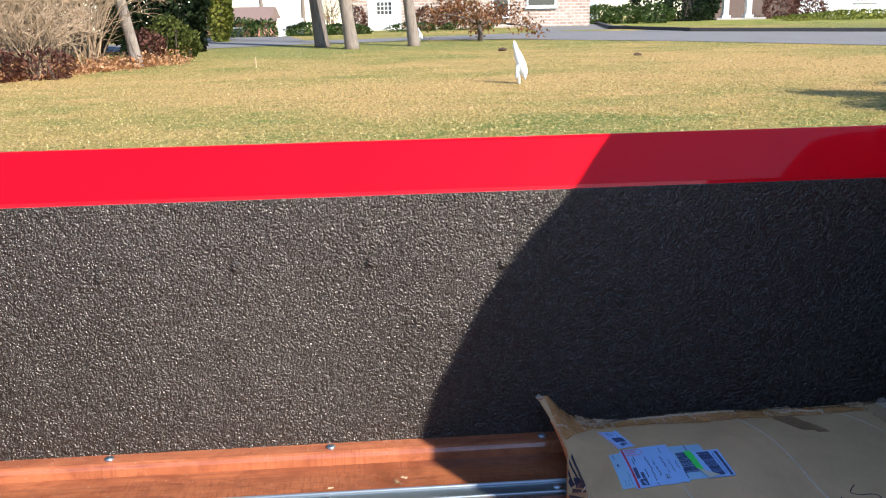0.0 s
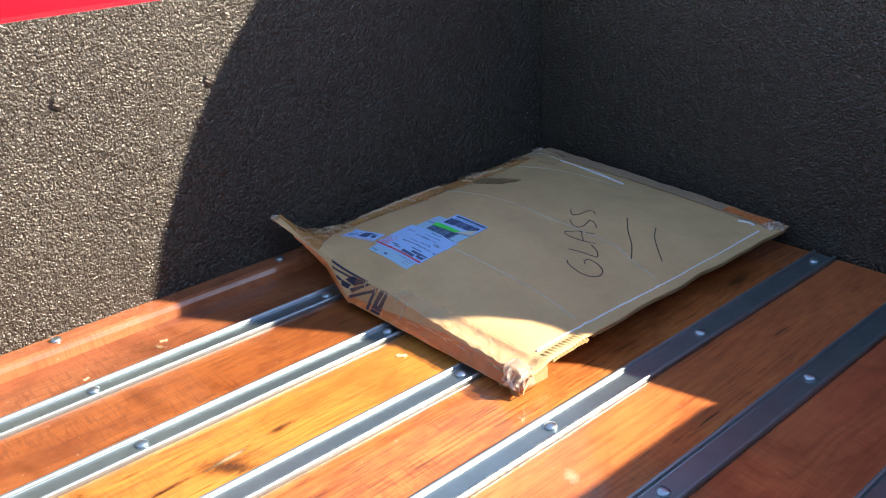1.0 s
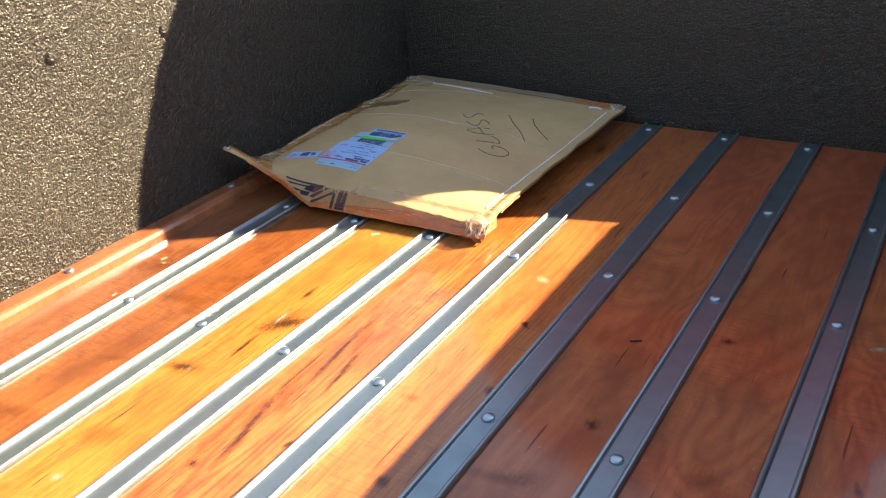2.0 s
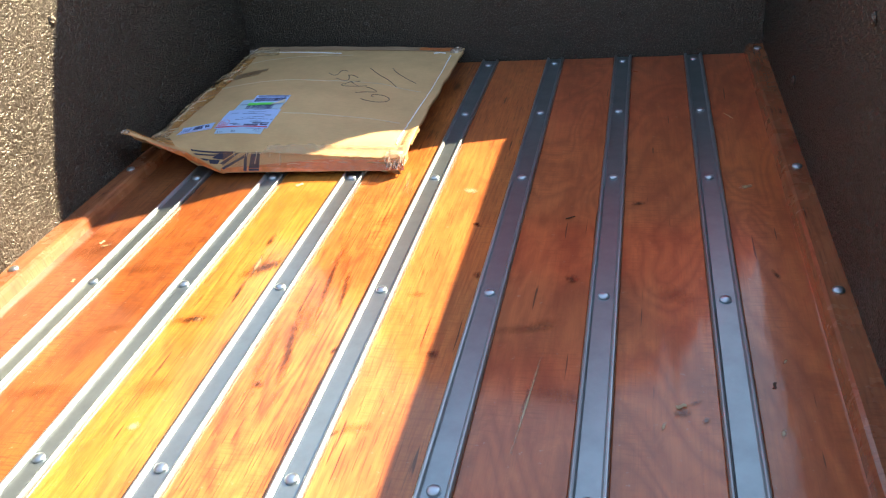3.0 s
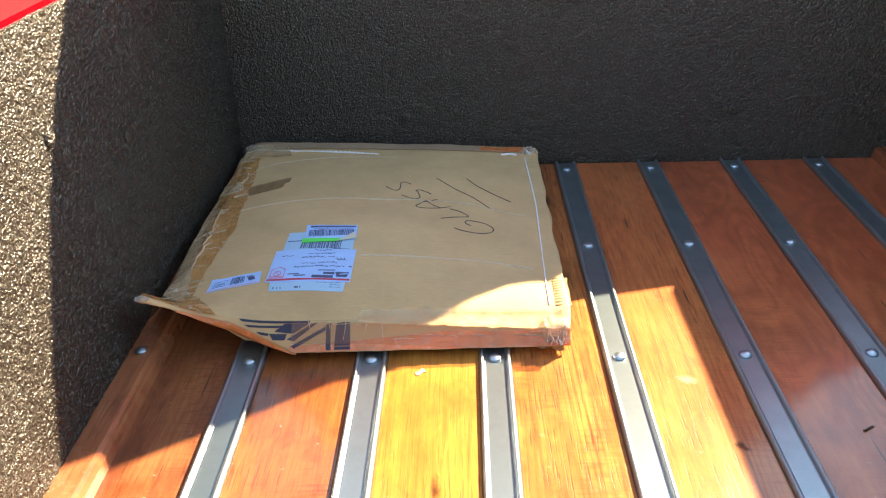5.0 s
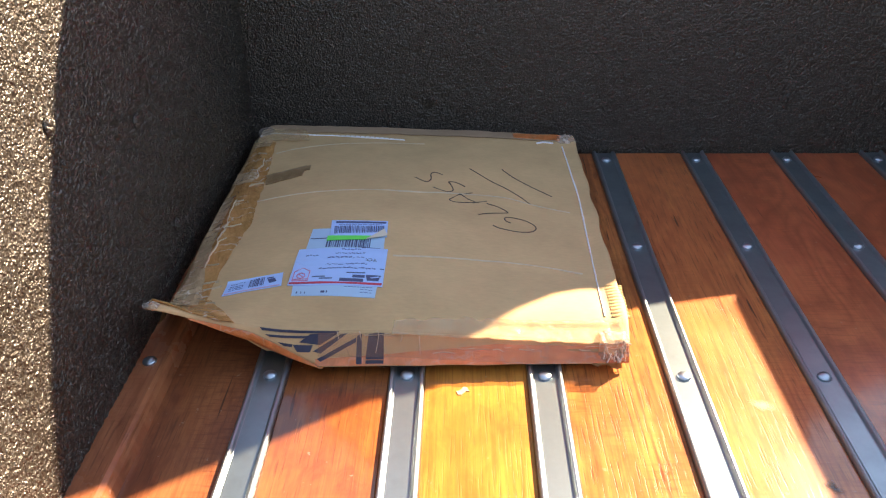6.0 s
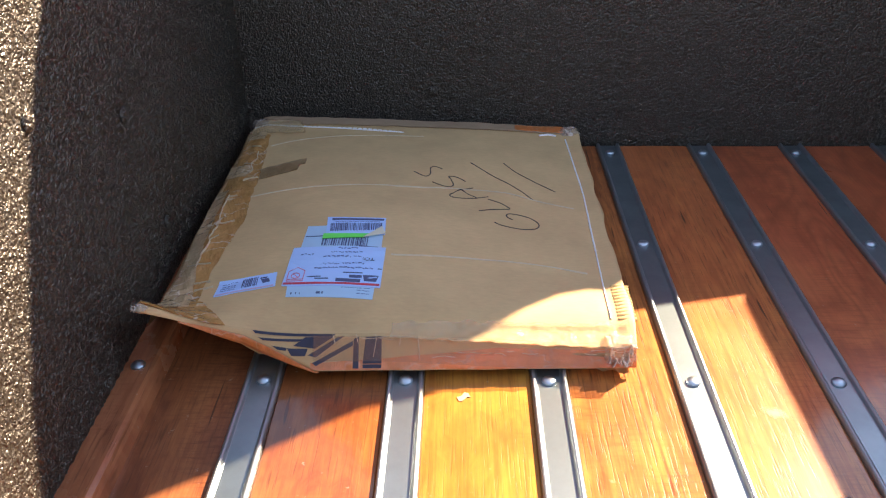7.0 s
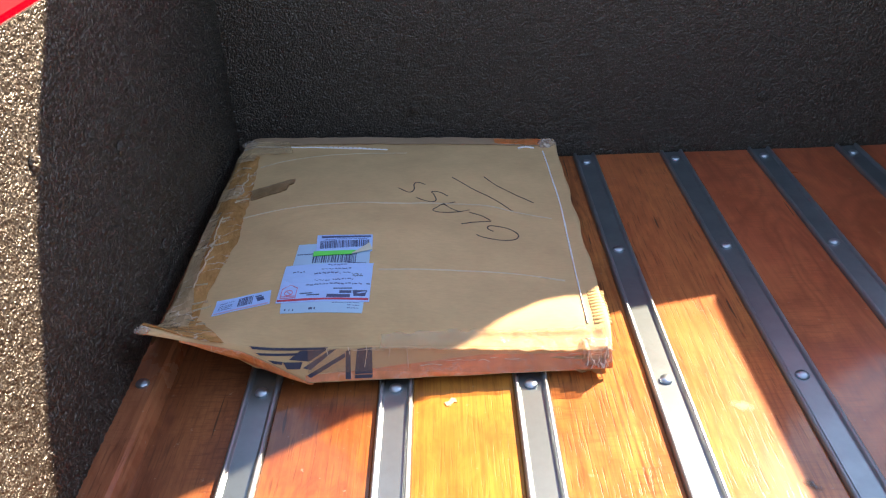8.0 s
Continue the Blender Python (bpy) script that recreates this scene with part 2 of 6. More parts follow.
def make_plain(name, base, rough=0.6, vary=0.12, scale=30.0, metal=0.0, bump=0.0):
    n = Nodes(name, roughness=rough, metallic=metal)
    c = n.coords()
    f = n.noise(c, scale, 4, 0.6)
    n.put(n.b, "Base Color", n.mix(f, tuple((1 - vary) * v for v in base), tuple(min(1, (1 + vary) * v) for v in base)))
    if bump:
        n.bump(f, 0.5, bump)
    return n.m


paper_white = make_plain("label_paper", (0.35, 0.57, 0.90), 0.55, 0.05)
paper_pale = make_plain("pale_label_paper", (0.34, 0.56, 0.74), 0.55, 0.05)
ink_black = make_plain("black_ink", (0.06, 0.07, 0.11), 0.6)
ink_blue = make_plain("dark_blue_ink", (0.018, 0.021, 0.05), 0.5, 0.6, 160)
ink_label = make_plain("label_print", (0.060, 0.088, 0.19), 0.6)
ink_pale = make_plain("pale_blue_pen", (0.10, 0.14, 0.32), 0.6)
ink_stamp = make_plain("stamp_ink", (0.72, 0.20, 0.30), 0.6)
ink_red = make_plain("red_ink", (0.65, 0.05, 0.08), 0.6)
ink_green = make_plain("green_highlighter", (0.05, 0.75, 0.12), 0.6)
thread_white = make_plain("white_string", (0.82, 0.82, 0.84), 0.7)
marker = make_plain("marker_ink", (0.012, 0.011, 0.012), 0.5)
rubber = make_plain("tyre_rubber", (0.02, 0.02, 0.02), 0.8, 0.2, 40, 0, 0.002)
dark_metal = make_plain("dark_chassis_metal", (0.03, 0.03, 0.032), 0.5)
chrome = make_plain("bright_chrome", (0.7, 0.7, 0.72), 0.15, 0.03, 30, 1.0)
splinter = make_plain("dark_splinter", (0.06, 0.03, 0.015), 0.8)
chip = make_plain("pale_wood_chip", (0.50, 0.36, 0.22), 0.8)


def make_glass():
    n = Nodes("window_glass", roughness=0.03, specular_ior_level=0.8)
    n.put(n.b, "Base Color", (0.02, 0.025, 0.03))
    return n.m


dark_glass = make_glass()

# ---- building helpers ----


def mesh_of(name, bm, mats):
    me = bpy.data.meshes.new(name)
    bm.to_mesh(me)
    bm.free()
    for m in mats if isinstance(mats, (list, tuple)) else [mats]:
        me.materials.append(m)
    return me


def part(name, bm, material, parent=None, label="", at=None, smooth=False):
    """One mesh object from a bmesh (or a shared mesh), under a thing or a part."""
    me = bm if isinstance(bm, bpy.types.Mesh) else mesh_of(name, bm, material)
    if smooth:
        me.polygons.foreach_set("use_smooth", [True] * len(me.polygons))
    ob = new(name, me)
    if at is not None:
        ob.matrix_basis = at if isinstance(at, Matrix) else Matrix.Translation(at)
    if parent is not None:
        ob.parent = parent
        top = parent
        chain = Matrix.Identity(4)
        while top is not None:
            chain = top.matrix_basis @ chain if top.parent is None else top.matrix_parent_inverse @ top.matrix_basis @ chain
            top = top.parent
        ob.matrix_parent_inverse = chain.inverted()
    if label:
        ob["label"] = label
    return ob


def thing(name, at, label, category, group="", kind=""):
    ob = new(name)
    ob.matrix_basis = Matrix.Translation(at)
    ob.empty_display_size = 0.1
    return tagged(ob, label, category, group, kind)


def box_bm(x0, x1, y0, y1, z0, z1, bevel=0.0, segments=1, bm=None):
    own = bm is None
    bm = bm or bmesh.new()
    r = bmesh.ops.create_cube(bm, size=1.0)
    for v in r["verts"]:
        v.co = Vector((x0 + (v.co.x + 0.5) * (x1 - x0), y0 + (v.co.y + 0.5) * (y1 - y0), z0 + (v.co.z + 0.5) * (z1 - z0)))
    if bevel and own:
        bmesh.ops.bevel(bm, geom=list(bm.edges), offset=bevel, segments=segments, affect="EDGES")
    return bm


def extrude_bm(profile, y0, y1, steps=1, bevel_index=None):
    """A closed profile of (x, z) drawn along y."""
    bm = bmesh.new()
    rings = []
    for i in range(steps + 1):
        y = y0 + (y1 - y0) * i / steps
        rings.append([bm.verts.new((x, y, z)) for x, z in profile])
    n = len(profile)
    for a, b in zip(rings, rings[1:]):
        for i in range(n):
            bm.faces.new((a[i], a[(i + 1) % n], b[(i + 1) % n], b[i]))
    bm.faces.new(rings[0][::-1])
    bm.faces.new(rings[-1])
    bmesh.ops.recalc_face_normals(bm, faces=bm.faces)
    return bm


def tube_into(verts, faces, path, radii, sides=6):
    """Adds a tapered tube along a path of Vectors to plain vertex and face lists."""
    base = len(verts)
    for i, (p, r) in enumerate(zip(path, radii)):
        d = (path[min(i + 1, len(path) - 1)] - path[max(i - 1, 0)]).normalized()
        s = d.cross(Vector((0.31, 0.12, 0.94))).normalized()
        t = d.cross(s)
        for k in range(sides):
            a = 2 * math.pi * k / sides
            verts.append(p + r * (math.cos(a) * s + math.sin(a) * t))
    for i in range(len(path) - 1):
        for k in range(sides):
            a, b = base + i * sides + k, base + i * sides + (k + 1) % sides
            faces.append((a, b, b + sides, a + sides))
    faces.append(tuple(base + k for k in range(sides))[::-1])
    faces.append(tuple(base + (len(path) - 1) * sides + k for k in range(sides)))


def data_mesh(name, verts, faces, mats, smooth=False):
    me = bpy.data.meshes.new(name)
    me.from_pydata([tuple(v) for v in verts], [], faces)
    for m in mats if isinstance(mats, (list, tuple)) else [mats]:
        me.materials.append(m)
    if smooth:
        me.polygons.foreach_set("use_smooth", [True] * len(me.polygons))
    me.update()
    return me


def dome_mesh(name, radius, height, mat, sides=12, rings=3):
    """A carriage-bolt head: a shallow dome on its flat."""
    verts, faces = [Vector((0, 0, height))], []
    for i in range(1, rings + 1):
        a = i / rings * math.pi / 2
        for k in range(sides):
            q = 2 * math.pi * k / sides
            verts.append(Vector((radius * math.sin(a) * math.cos(q), radius * math.sin(a) * math.sin(q), height * math.cos(a))))
    for k in range(sides):
        faces.append((0, 1 + k, 1 + (k + 1) % sides))
        for i in range(rings - 1):
            a, b = 1 + i * sides + k, 1 + i * sides + (k + 1) % sides
            faces.append((a, a + sides, b + sides, b))
    base = [1 + (rings - 1) * sides + k for k in range(sides)]
    low = len(verts)
    for k in base:
        verts.append(verts[k] - Vector((0, 0, 0.002)))
    for k in range(sides):
        faces.append((base[k], low + k, low + (k + 1) % sides, base[(k + 1) % sides]))
    faces.append(tuple(low + k for k in range(sides))[::-1])
    return data_mesh(name, verts, faces, mat, True)


# ---- the pickup: bed ----
PITCH = 0.159            # one board and its strip
WIDE = 8 * PITCH         # inside width of the bed
LONG = 2.12              # inside length of the bed
ROWS_Y = (-0.04, -0.352, -0.655, -1.024, -1.398, -1.77)
GROUND = -0.72
RAIL_LOW, RAIL_TOP = 0.462, 0.538

truck = thing("pickup_truck", (WIDE / 2, -0.9, GROUND), "red pickup truck with black sprayed bed and varnished plank floor", "pickup truck")

bed_floor = part("bed_floor", box_bm(-0.02, WIDE + 0.02, -LONG, 0.02, -0.07, -0.022, 0.004), dark_metal, truck, "dark steel floor frame under the boards")
def pebbles(rows, cols, pitch, grain, seed, stretch=1.0):
    """Relief of a sprayed coating on a grid: rounded lumps about grain metres across, some run together."""
    rng = np.random.default_rng(seed)
    fy, fx = np.fft.fftfreq(rows, pitch)[:, None] * stretch, np.fft.fftfreq(cols, pitch)[None, :]
    f = np.hypot(fx, fy) * grain

    def band(centre, width):
        h = np.fft.ifft2(np.fft.fft2(rng.standard_normal((rows, cols))) * np.exp(-((f - centre) / width) ** 2)).real
        return h / h.std()

    fine, wide = band(1.0, 0.45), band(0.35, 0.2)
    return np.tanh(1.1 * fine) + 0.45 * np.maximum(fine, 0) ** 2 * 0.5 + 0.5 * wide


def coated_wall(name, across, up, pitch, grain, depth, seed, corner, u, v, out, back, parent, label):
    """A wall with a pebbled face: corner + a * u + b * v, lumps along out, and a flat back."""
    na, nb = int(across / pitch) + 1, int(up / pitch) + 1
    h = pebbles(nb, na, pitch, grain, seed, 1.25) * depth
    h[0, :] = h[-1, :] = 0.0
    h[:, 0] = h[:, -1] = 0.0
    a, b = np.meshgrid(np.linspace(0, across, na), np.linspace(0, up, nb))
    grid = np.array(corner) + a[..., None] * np.array(u) + b[..., None] * np.array(v) + h[..., None] * np.array(out)
    verts = grid.reshape(-1, 3)
    i = (np.arange(nb - 1)[:, None] * na + np.arange(na - 1)[None, :]).ravel()
    quads = np.stack([i, i + 1, i + na + 1, i + na], 1)
    rim = [0, na - 1, nb * na - 1, (nb - 1) * na]
    far = [len(verts) + k for k in range(4)]
    verts = np.vstack([verts, verts[rim] - np.array(out) * back])
    edge = [list(range(na)), [k * na + na - 1 for k in range(nb)], [(nb - 1) * na + k for k in range(na)][::-1], [k * na for k in range(nb)][::-1]]
    faces = quads.tolist() + [far[::-1]]
    for k in range(4):
        faces.append([far[k], far[(k + 1) % 4]] + edge[k][::-1])
    if np.dot(np.cross(u, v), out) < 0:
        faces = [q[::-1] for q in faces]
    me = data_mesh(name, verts.tolist(), faces, liner, True)
    return part(name, me, None, parent, label)


front_panel = coated_wall("front_panel", WIDE - 0.012, RAIL_LOW + 0.018, 0.0025, 0.0070, 0.00055, 3, (0.006, 0.0, -0.02), (1, 0, 0), (0, 0, 1), (0, -1, 0), 0.03, truck, "black sprayed front wall of the bed")
for side in (0, 1):
    flip = (lambda x: WIDE - x) if side else (lambda x: x)

    def prof(points):
        return [(flip(x), z) for x, z in points]

    wall = coated_wall("bed_side", LONG + 0.03, RAIL_LOW + 0.016, 0.0042 if side else 0.0021, 0.0058, 0.00065, 7 + side, (flip(0.007), -LONG, -0.02), (0, 1, 0), (0, 0, 1), (-1 if side else 1, 0, 0), 0.034, truck, "black pebbled sprayed side wall")
    part("outer_skin", extrude_bm(prof([(-0.030, -0.10), (-0.030, 0.47), (-0.04, 0.47), (-0.04, -0.10)]), -LONG, 0.03), red_paint, wall, "glossy red outer panel")
    rail = extrude_bm(prof([(0.004, RAIL_LOW - 0.004), (0.003, RAIL_LOW + 0.002), (-0.0505, RAIL_TOP - 0.004), (-0.056, RAIL_TOP), (-0.078, RAIL_TOP - 0.002), (-0.082, RAIL_TOP - 0.008), (-0.082, 0.43), (-0.028, 0.43), (-0.028, RAIL_LOW - 0.004)]), -LONG, 0.034)
    part("top_rail", rail, red_paint, wall, "glossy red sloping top rail")
    ledge = extrude_bm(prof([(0.0, -0.018), (0.0, 0.0215), (0.036, 0.0215), (0.041, 0.0195), (0.0445, 0.013), (0.0465, 0.0), (0.0465, -0.018)]), -LONG, -0.004, 1)
    part("side_board", ledge, wood_rail, truck, "red-brown varnished ledge along the wall")
front_rail = extrude_bm([(-0.004, RAIL_LOW - 0.004), (-0.003, RAIL_LOW + 0.002), (0.050, RAIL_TOP - 0.006), (0.054, RAIL_TOP - 0.003), (0.070, RAIL_TOP - 0.003), (0.074, RAIL_TOP - 0.008), (0.074, 0.40), (0.031, 0.40), (0.031, RAIL_LOW - 0.004)], 0.0, WIDE)
bmesh.ops.transform(front_rail, matrix=Matrix(((0, 1, 0, 0), (1, 0, 0, 0), (0, 0, 1, 0), (0, 0, 0, 1))), verts=front_rail.verts)
bmesh.ops.recalc_face_normals(front_rail, faces=front_rail.faces)
part("front_rail", front_rail, red_paint, front_panel, "glossy red rail over the front wall")
tailgate = part("tailgate", box_bm(-0.02, WIDE + 0.02, -LONG - 0.04, -LONG - 0.002, -0.06, 0.44, 0.006), liner, truck, "black sprayed tailgate, closed")
part("outer_skin", box_bm(-0.02, WIDE + 0.02, -LONG - 0.052, -LONG - 0.042, -0.06, 0.46, 0.003), red_paint, tailgate, "glossy red tailgate skin")

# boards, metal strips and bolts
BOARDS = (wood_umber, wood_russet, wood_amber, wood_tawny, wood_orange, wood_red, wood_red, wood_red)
CUP = (0.0003, -0.0003, 0.0002, -0.0002, 0.0003, -0.0006, -0.0007, 0.0004)


def plank_bm(x0, x1, cup, left, right):
    """A plank with a slightly cupped face and a rabbet along each edge in which the metal strip lies."""
    a, b = x0 + left, x1 - right
    top = []
    if left:
        top += [(x0, -0.0014), (a - 0.0006, -0.0014)]
    for i in range(11):
        u = i / 10
        edge = 0.0010 if i in (0, 10) else 0.0
        top.append((a + (b - a) * (u if 0 < i < 10 else (0.0 if i == 0 else 1.0)), cup * (1 - (2 * u - 1) ** 2) - edge))
        if i == 0:
            top.append((a + 0.0012, 0.0))
        if i == 9:
            top.append((b - 0.0012, 0.0))
    if right:
        top += [(b + 0.0006, -0.0014), (x1, -0.0014)]
    return extrude_bm([(x0, -0.021), *top, (x1, -0.021)], -LONG + 1.0, 0.994)


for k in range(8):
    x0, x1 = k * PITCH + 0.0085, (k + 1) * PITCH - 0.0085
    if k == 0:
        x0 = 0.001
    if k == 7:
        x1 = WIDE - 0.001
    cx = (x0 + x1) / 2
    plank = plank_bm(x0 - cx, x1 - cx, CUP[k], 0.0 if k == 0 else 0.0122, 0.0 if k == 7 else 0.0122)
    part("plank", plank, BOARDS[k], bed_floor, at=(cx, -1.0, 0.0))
bolt_mesh = dome_mesh("bolt", 0.0082, 0.0029, bolt_steel)
STRIP = [(-0.0202, -0.0012), (-0.0202, 0.0030), (-0.0197, 0.0050), (-0.0184, 0.0064), (-0.0168, 0.0067), (-0.0152, 0.0060), (-0.0140, 0.0044), (-0.0134, 0.0024), (-0.0126, 0.0018)]
STRIP = STRIP + [(-x, z) for x, z in STRIP[::-1]]
for k in range(1, 8):
    x = k * PITCH
    bm = extrude_bm(STRIP, -LONG + 1.0, 0.992)
    for f in bm.faces:
        c = f.calc_center_median()
        if abs(c.x) > 0.0125 and abs(f.normal.y) < 0.5 and c.z > -0.002:
            f.material_index = 1
    strip = part("metal_strip", bm, [strip_steel, ridge_steel], truck, at=(x, -1.0, 0.0), smooth=False)
    for y in ROWS_Y:
        part("bolt", bolt_mesh, bolt_steel, strip, at=(x, y, 0.0036))
for sx in (0.022, WIDE - 0.022):
    board = [o for o in truck.children if o.name.startswith("side_board")][0 if sx < 0.5 else 1]
    for y in (ROWS_Y[0], *ROWS_Y[2:]):
        part("bolt", bolt_mesh, bolt_steel, board, at=(sx, y, 0.0232))

# knots, splits, stains and scuffs in the boards
def make_mark(name, colour, core, edge):
    """A mark sunk in the varnish, fading at its uneven rim."""
    n = Nodes(name, roughness=0.4, coat_weight=0.9, coat_roughness=0.08, specular_ior_level=0.4)
    c = n.coords()
    world_c = n.add("NewGeometry", out="Position")
    far = n.add("VectorMath", out="Value", props={"operation": "LENGTH"}, i0=c)
    rough = n.noise(n.add("Mapping", vector=world_c, scale=(190, 70, 1)), 1.0, 3, 0.65)
    d = n.math("ADD", far, n.math("MULTIPLY", n.math("SUBTRACT", rough, 0.5), 1.3))
    n.put(n.b, "Base Color", n.mix(rough, tuple(0.6 * v for v in colour), colour))
    n.put(n.b, "Alpha", n.ramp(d, (0.15, core), (0.55, edge), (0.92, 0.0)))
    return n.m


knot_dark = make_mark("dark_knot", (0.10, 0.030, 0.011), 0.68, 0.26)
stain_warm = make_mark("reddish_stain", (0.26, 0.060, 0.014), 0.26, 0.13)
stain_soft = make_mark("soft_stain", (0.16, 0.036, 0.012), 0.26, 0.13)
wood_pale = make_mark("pale_raw_wood", (0.70, 0.50, 0.28), 0.7, 0.4)
bm = bmesh.new()
bmesh.ops.create_circle(bm, cap_ends=True, segments=20, radius=1.0)
mark_meshes = {m.name: mesh_of("mark", bm.copy(), m) for m in (knot_dark, stain_warm, stain_soft, wood_pale)}
bm.free()
mark_count = itertools.count()


def mark(name, x, y, length, width, turn, mat):
    z = 0.00035 + 0.00002 * next(mark_count)
    part(name, mark_meshes[mat.name], mat, bed_floor, at=pose(x, y, z, 0, 0, turn) @ Matrix.Diagonal((length * 0.75, width * 0.85, 1.0, 1.0)))


mark("stain", 0.064, -0.935, 0.068, 0.045, 40, stain_warm)
mark("stain", 0.078, -0.881, 0.060, 0.022, 15, stain_warm)
mark("stain", 0.229, -0.982, 0.087, 0.022, 14, stain_warm)
mark("stain", 0.243, -1.281, 0.077, 0.022, 12, stain_warm)
mark("stain", 0.264, -1.141, 0.050, 0.014, 22, stain_warm)
mark("stain", 0.266, -0.901, 0.038, 0.018, 35, stain_warm)
mark("scuff", 0.405, -1.333, 0.012, 0.012, -45, wood_pale)
mark("split", 0.383, -1.110, 0.012, 0.009, 20, wood_pale)
mark("stain", 0.418, -0.970, 0.070, 0.034, 70, stain_warm)
mark("split", 0.413, -0.962, 0.067, 0.006, -85, knot_dark)
mark("split", 0.414, -0.962, 0.044, 0.006, -85, wood_pale)
mark("stain", 0.366, -1.113, 0.080, 0.024, 15, stain_warm)
mark("knot", 0.372, -1.111, 0.034, 0.012, 15, knot_dark)
mark("stain", 0.387, -1.260, 0.054, 0.032, 27, stain_warm)
mark("stain", 0.407, -0.885, 0.033, 0.008, -87, knot_dark)
mark("stain", 0.415, -1.039, 0.059, 0.006, -87, knot_dark)
mark("stain", 0.432, -0.966, 0.065, 0.020, 41, knot_dark)
mark("knot", 0.532, -1.243, 0.016, 0.011, -55, knot_dark)
mark("knot", 0.609, -1.168, 0.017, 0.006, 69, knot_dark)
mark("stain", 0.522, -1.204, 0.129, 0.014, -85, stain_warm)
mark("stain", 0.546, -1.096, 0.093, 0.024, -62, stain_warm)
mark("stain", 0.550, -0.935, 0.123, 0.014, -72, stain_warm)
mark("knot", 0.658, -1.323, 0.010, 0.006, 53, knot_dark)
mark("knot", 0.743, -1.167, 0.019, 0.014, -58, knot_dark)
mark("knot", 0.744, -0.827, 0.016, 0.007, -35, knot_dark)
mark("knot", 0.770, -0.976, 0.019, 0.012, -65, knot_dark)
mark("scuff", 0.710, -0.703, 0.022, 0.013, -27, wood_pale)
mark("stain", 0.679, -1.312, 0.040, 0.014, 19, stain_warm)
mark("stain", 0.690, -1.031, 0.029, 0.012, 8, stain_warm)
mark("knot", 0.878, -1.091, 0.035, 0.016, 22, stain_warm)
mark("knot", 0.907, -0.979, 0.019, 0.014, -55, knot_dark)
mark("split", 0.873, -1.244, 0.056, 0.003, 85, knot_dark)
mark("split", 0.875, -1.250, 0.143, 0.003, 85, wood_pale)
mark("stain", 0.851, -1.105, 0.067, 0.014, 8, stain_soft)
mark("stain", 0.913, -1.234, 0.067, 0.020, -15, stain_soft)
mark("knot", 1.051, -1.251, 0.019, 0.010, 21, knot_dark)
mark("stain", 1.048, -1.014, 0.046, 0.030, -57, stain_soft)
mark("knot", 1.184, -0.956, 0.020, 0.007, -75, knot_dark)
mark("scuff", 1.168, -0.688, 0.022, 0.010, 36, wood_pale)

mark("knot", 0.997, -0.749, 0.020, 0.010, 10, knot_dark)
mark("knot", 0.741, -0.821, 0.010, 0.008, 0, knot_dark)
mark("dent", 1.066, -1.233, 0.014, 0.004, 30, knot_dark)
mark("dent", 1.076, -1.262, 0.010, 0.005, 60, knot_dark)
mark("dent", 1.030, -1.276, 0.012, 0.003, 75, wood_pale)
mark("scuff", 1.155, -1.275, 0.016, 0.004, 80, wood_pale)
mark("scuff", 1.172, -1.150, 0.010, 0.003, 60, wood_pale)
mark("scuff", 0.113, -0.912, 0.013, 0.007, 20, wood_pale)
mark("stain", 0.108, -0.925, 0.060, 0.030, 65, stain_soft)
mark("stain", 0.545, -1.165, 0.150, 0.010, -80, knot_dark)
mark("stain", 0.548, -1.000, 0.130, 0.007, -84, knot_dark)
mark("stain", 0.580, -1.030, 0.090, 0.006, -82, knot_dark)

# coated bolt heads on the walls
walls = [o for o in truck.children if o.name.startswith("bed_side")]
bump_mesh = dome_mesh("coated_bolt", 0.0095, 0.0032, liner, 14)
for wall, x, turn in ((walls[0], 0.0095, 90), (walls[1], WIDE - 0.0095, -90)):
    for y, z in ((-1.60, 0.335), (-1.379, 0.338), (-1.160, 0.348), (-0.939, 0.347), (-0.720, 0.336), (-0.522, 0.264), (-0.457, 0.096)):
        part("coated_bolt", bump_mesh, liner, wall, at=pose(x, y, z, 0, turn, 0))
for x, z in ((0.33, 0.10), (0.95, 0.10)):
    part("coated_bolt", bump_mesh, liner, front_panel, at=pose(x, -0.0015, z, 90, 0, 0))
for x in (0.012, WIDE - 0.012):
    part("bolt", dome_mesh("corner_bolt", 0.005, 0.003, bolt_steel), bolt_steel, front_panel, at=pose(x + (0.012 if x < 0.5 else -0.012), -0.003, 0.447, 90, 0, 0))

# ---- the pickup: cab, hood, wheels ----
HALF = ((0.0, 1.190), (0.09, 1.188), (0.165, 1.183), (0.24, 1.177), (0.30, 1.163), (0.34, 1.144), (0.376, 1.119), (0.431, 1.076), (0.464, 1.024), (0.50, 0.955), (0.522, 0.905), (0.551, 0.818), (0.585, 0.813), (0.597, 0.80), (0.601, 0.75), (0.611, 0.717), (0.63, 0.702), (0.652, 0.697), (0.656, 0.65), (0.68, 0.632), (0.785, 0.60), (0.835, 0.57), (0.856, 0.50), (0.862, 0.30), (0.862, -0.05), (0.84, -0.34))
cab_bm = bmesh.new()
rings = []
for y, s, lift in ((0.10, 0.90, -0.03), (0.108, 0.955, -0.012), (0.125, 0.988, -0.003), (0.15, 1.0, 0.0), (0.6, 1.0, 0.004), (1.2, 0.98, -0.02), (1.42, 0.93, -0.07)):
    loop = [(-dx, z) for dx, z in HALF[::-1]] + [(dx, z) for dx, z in HALF[1:]]
    rings.append([cab_bm.verts.new((WIDE / 2 + dx * s, y, z + (lift if z > -0.2 else 0))) for dx, z in loop])
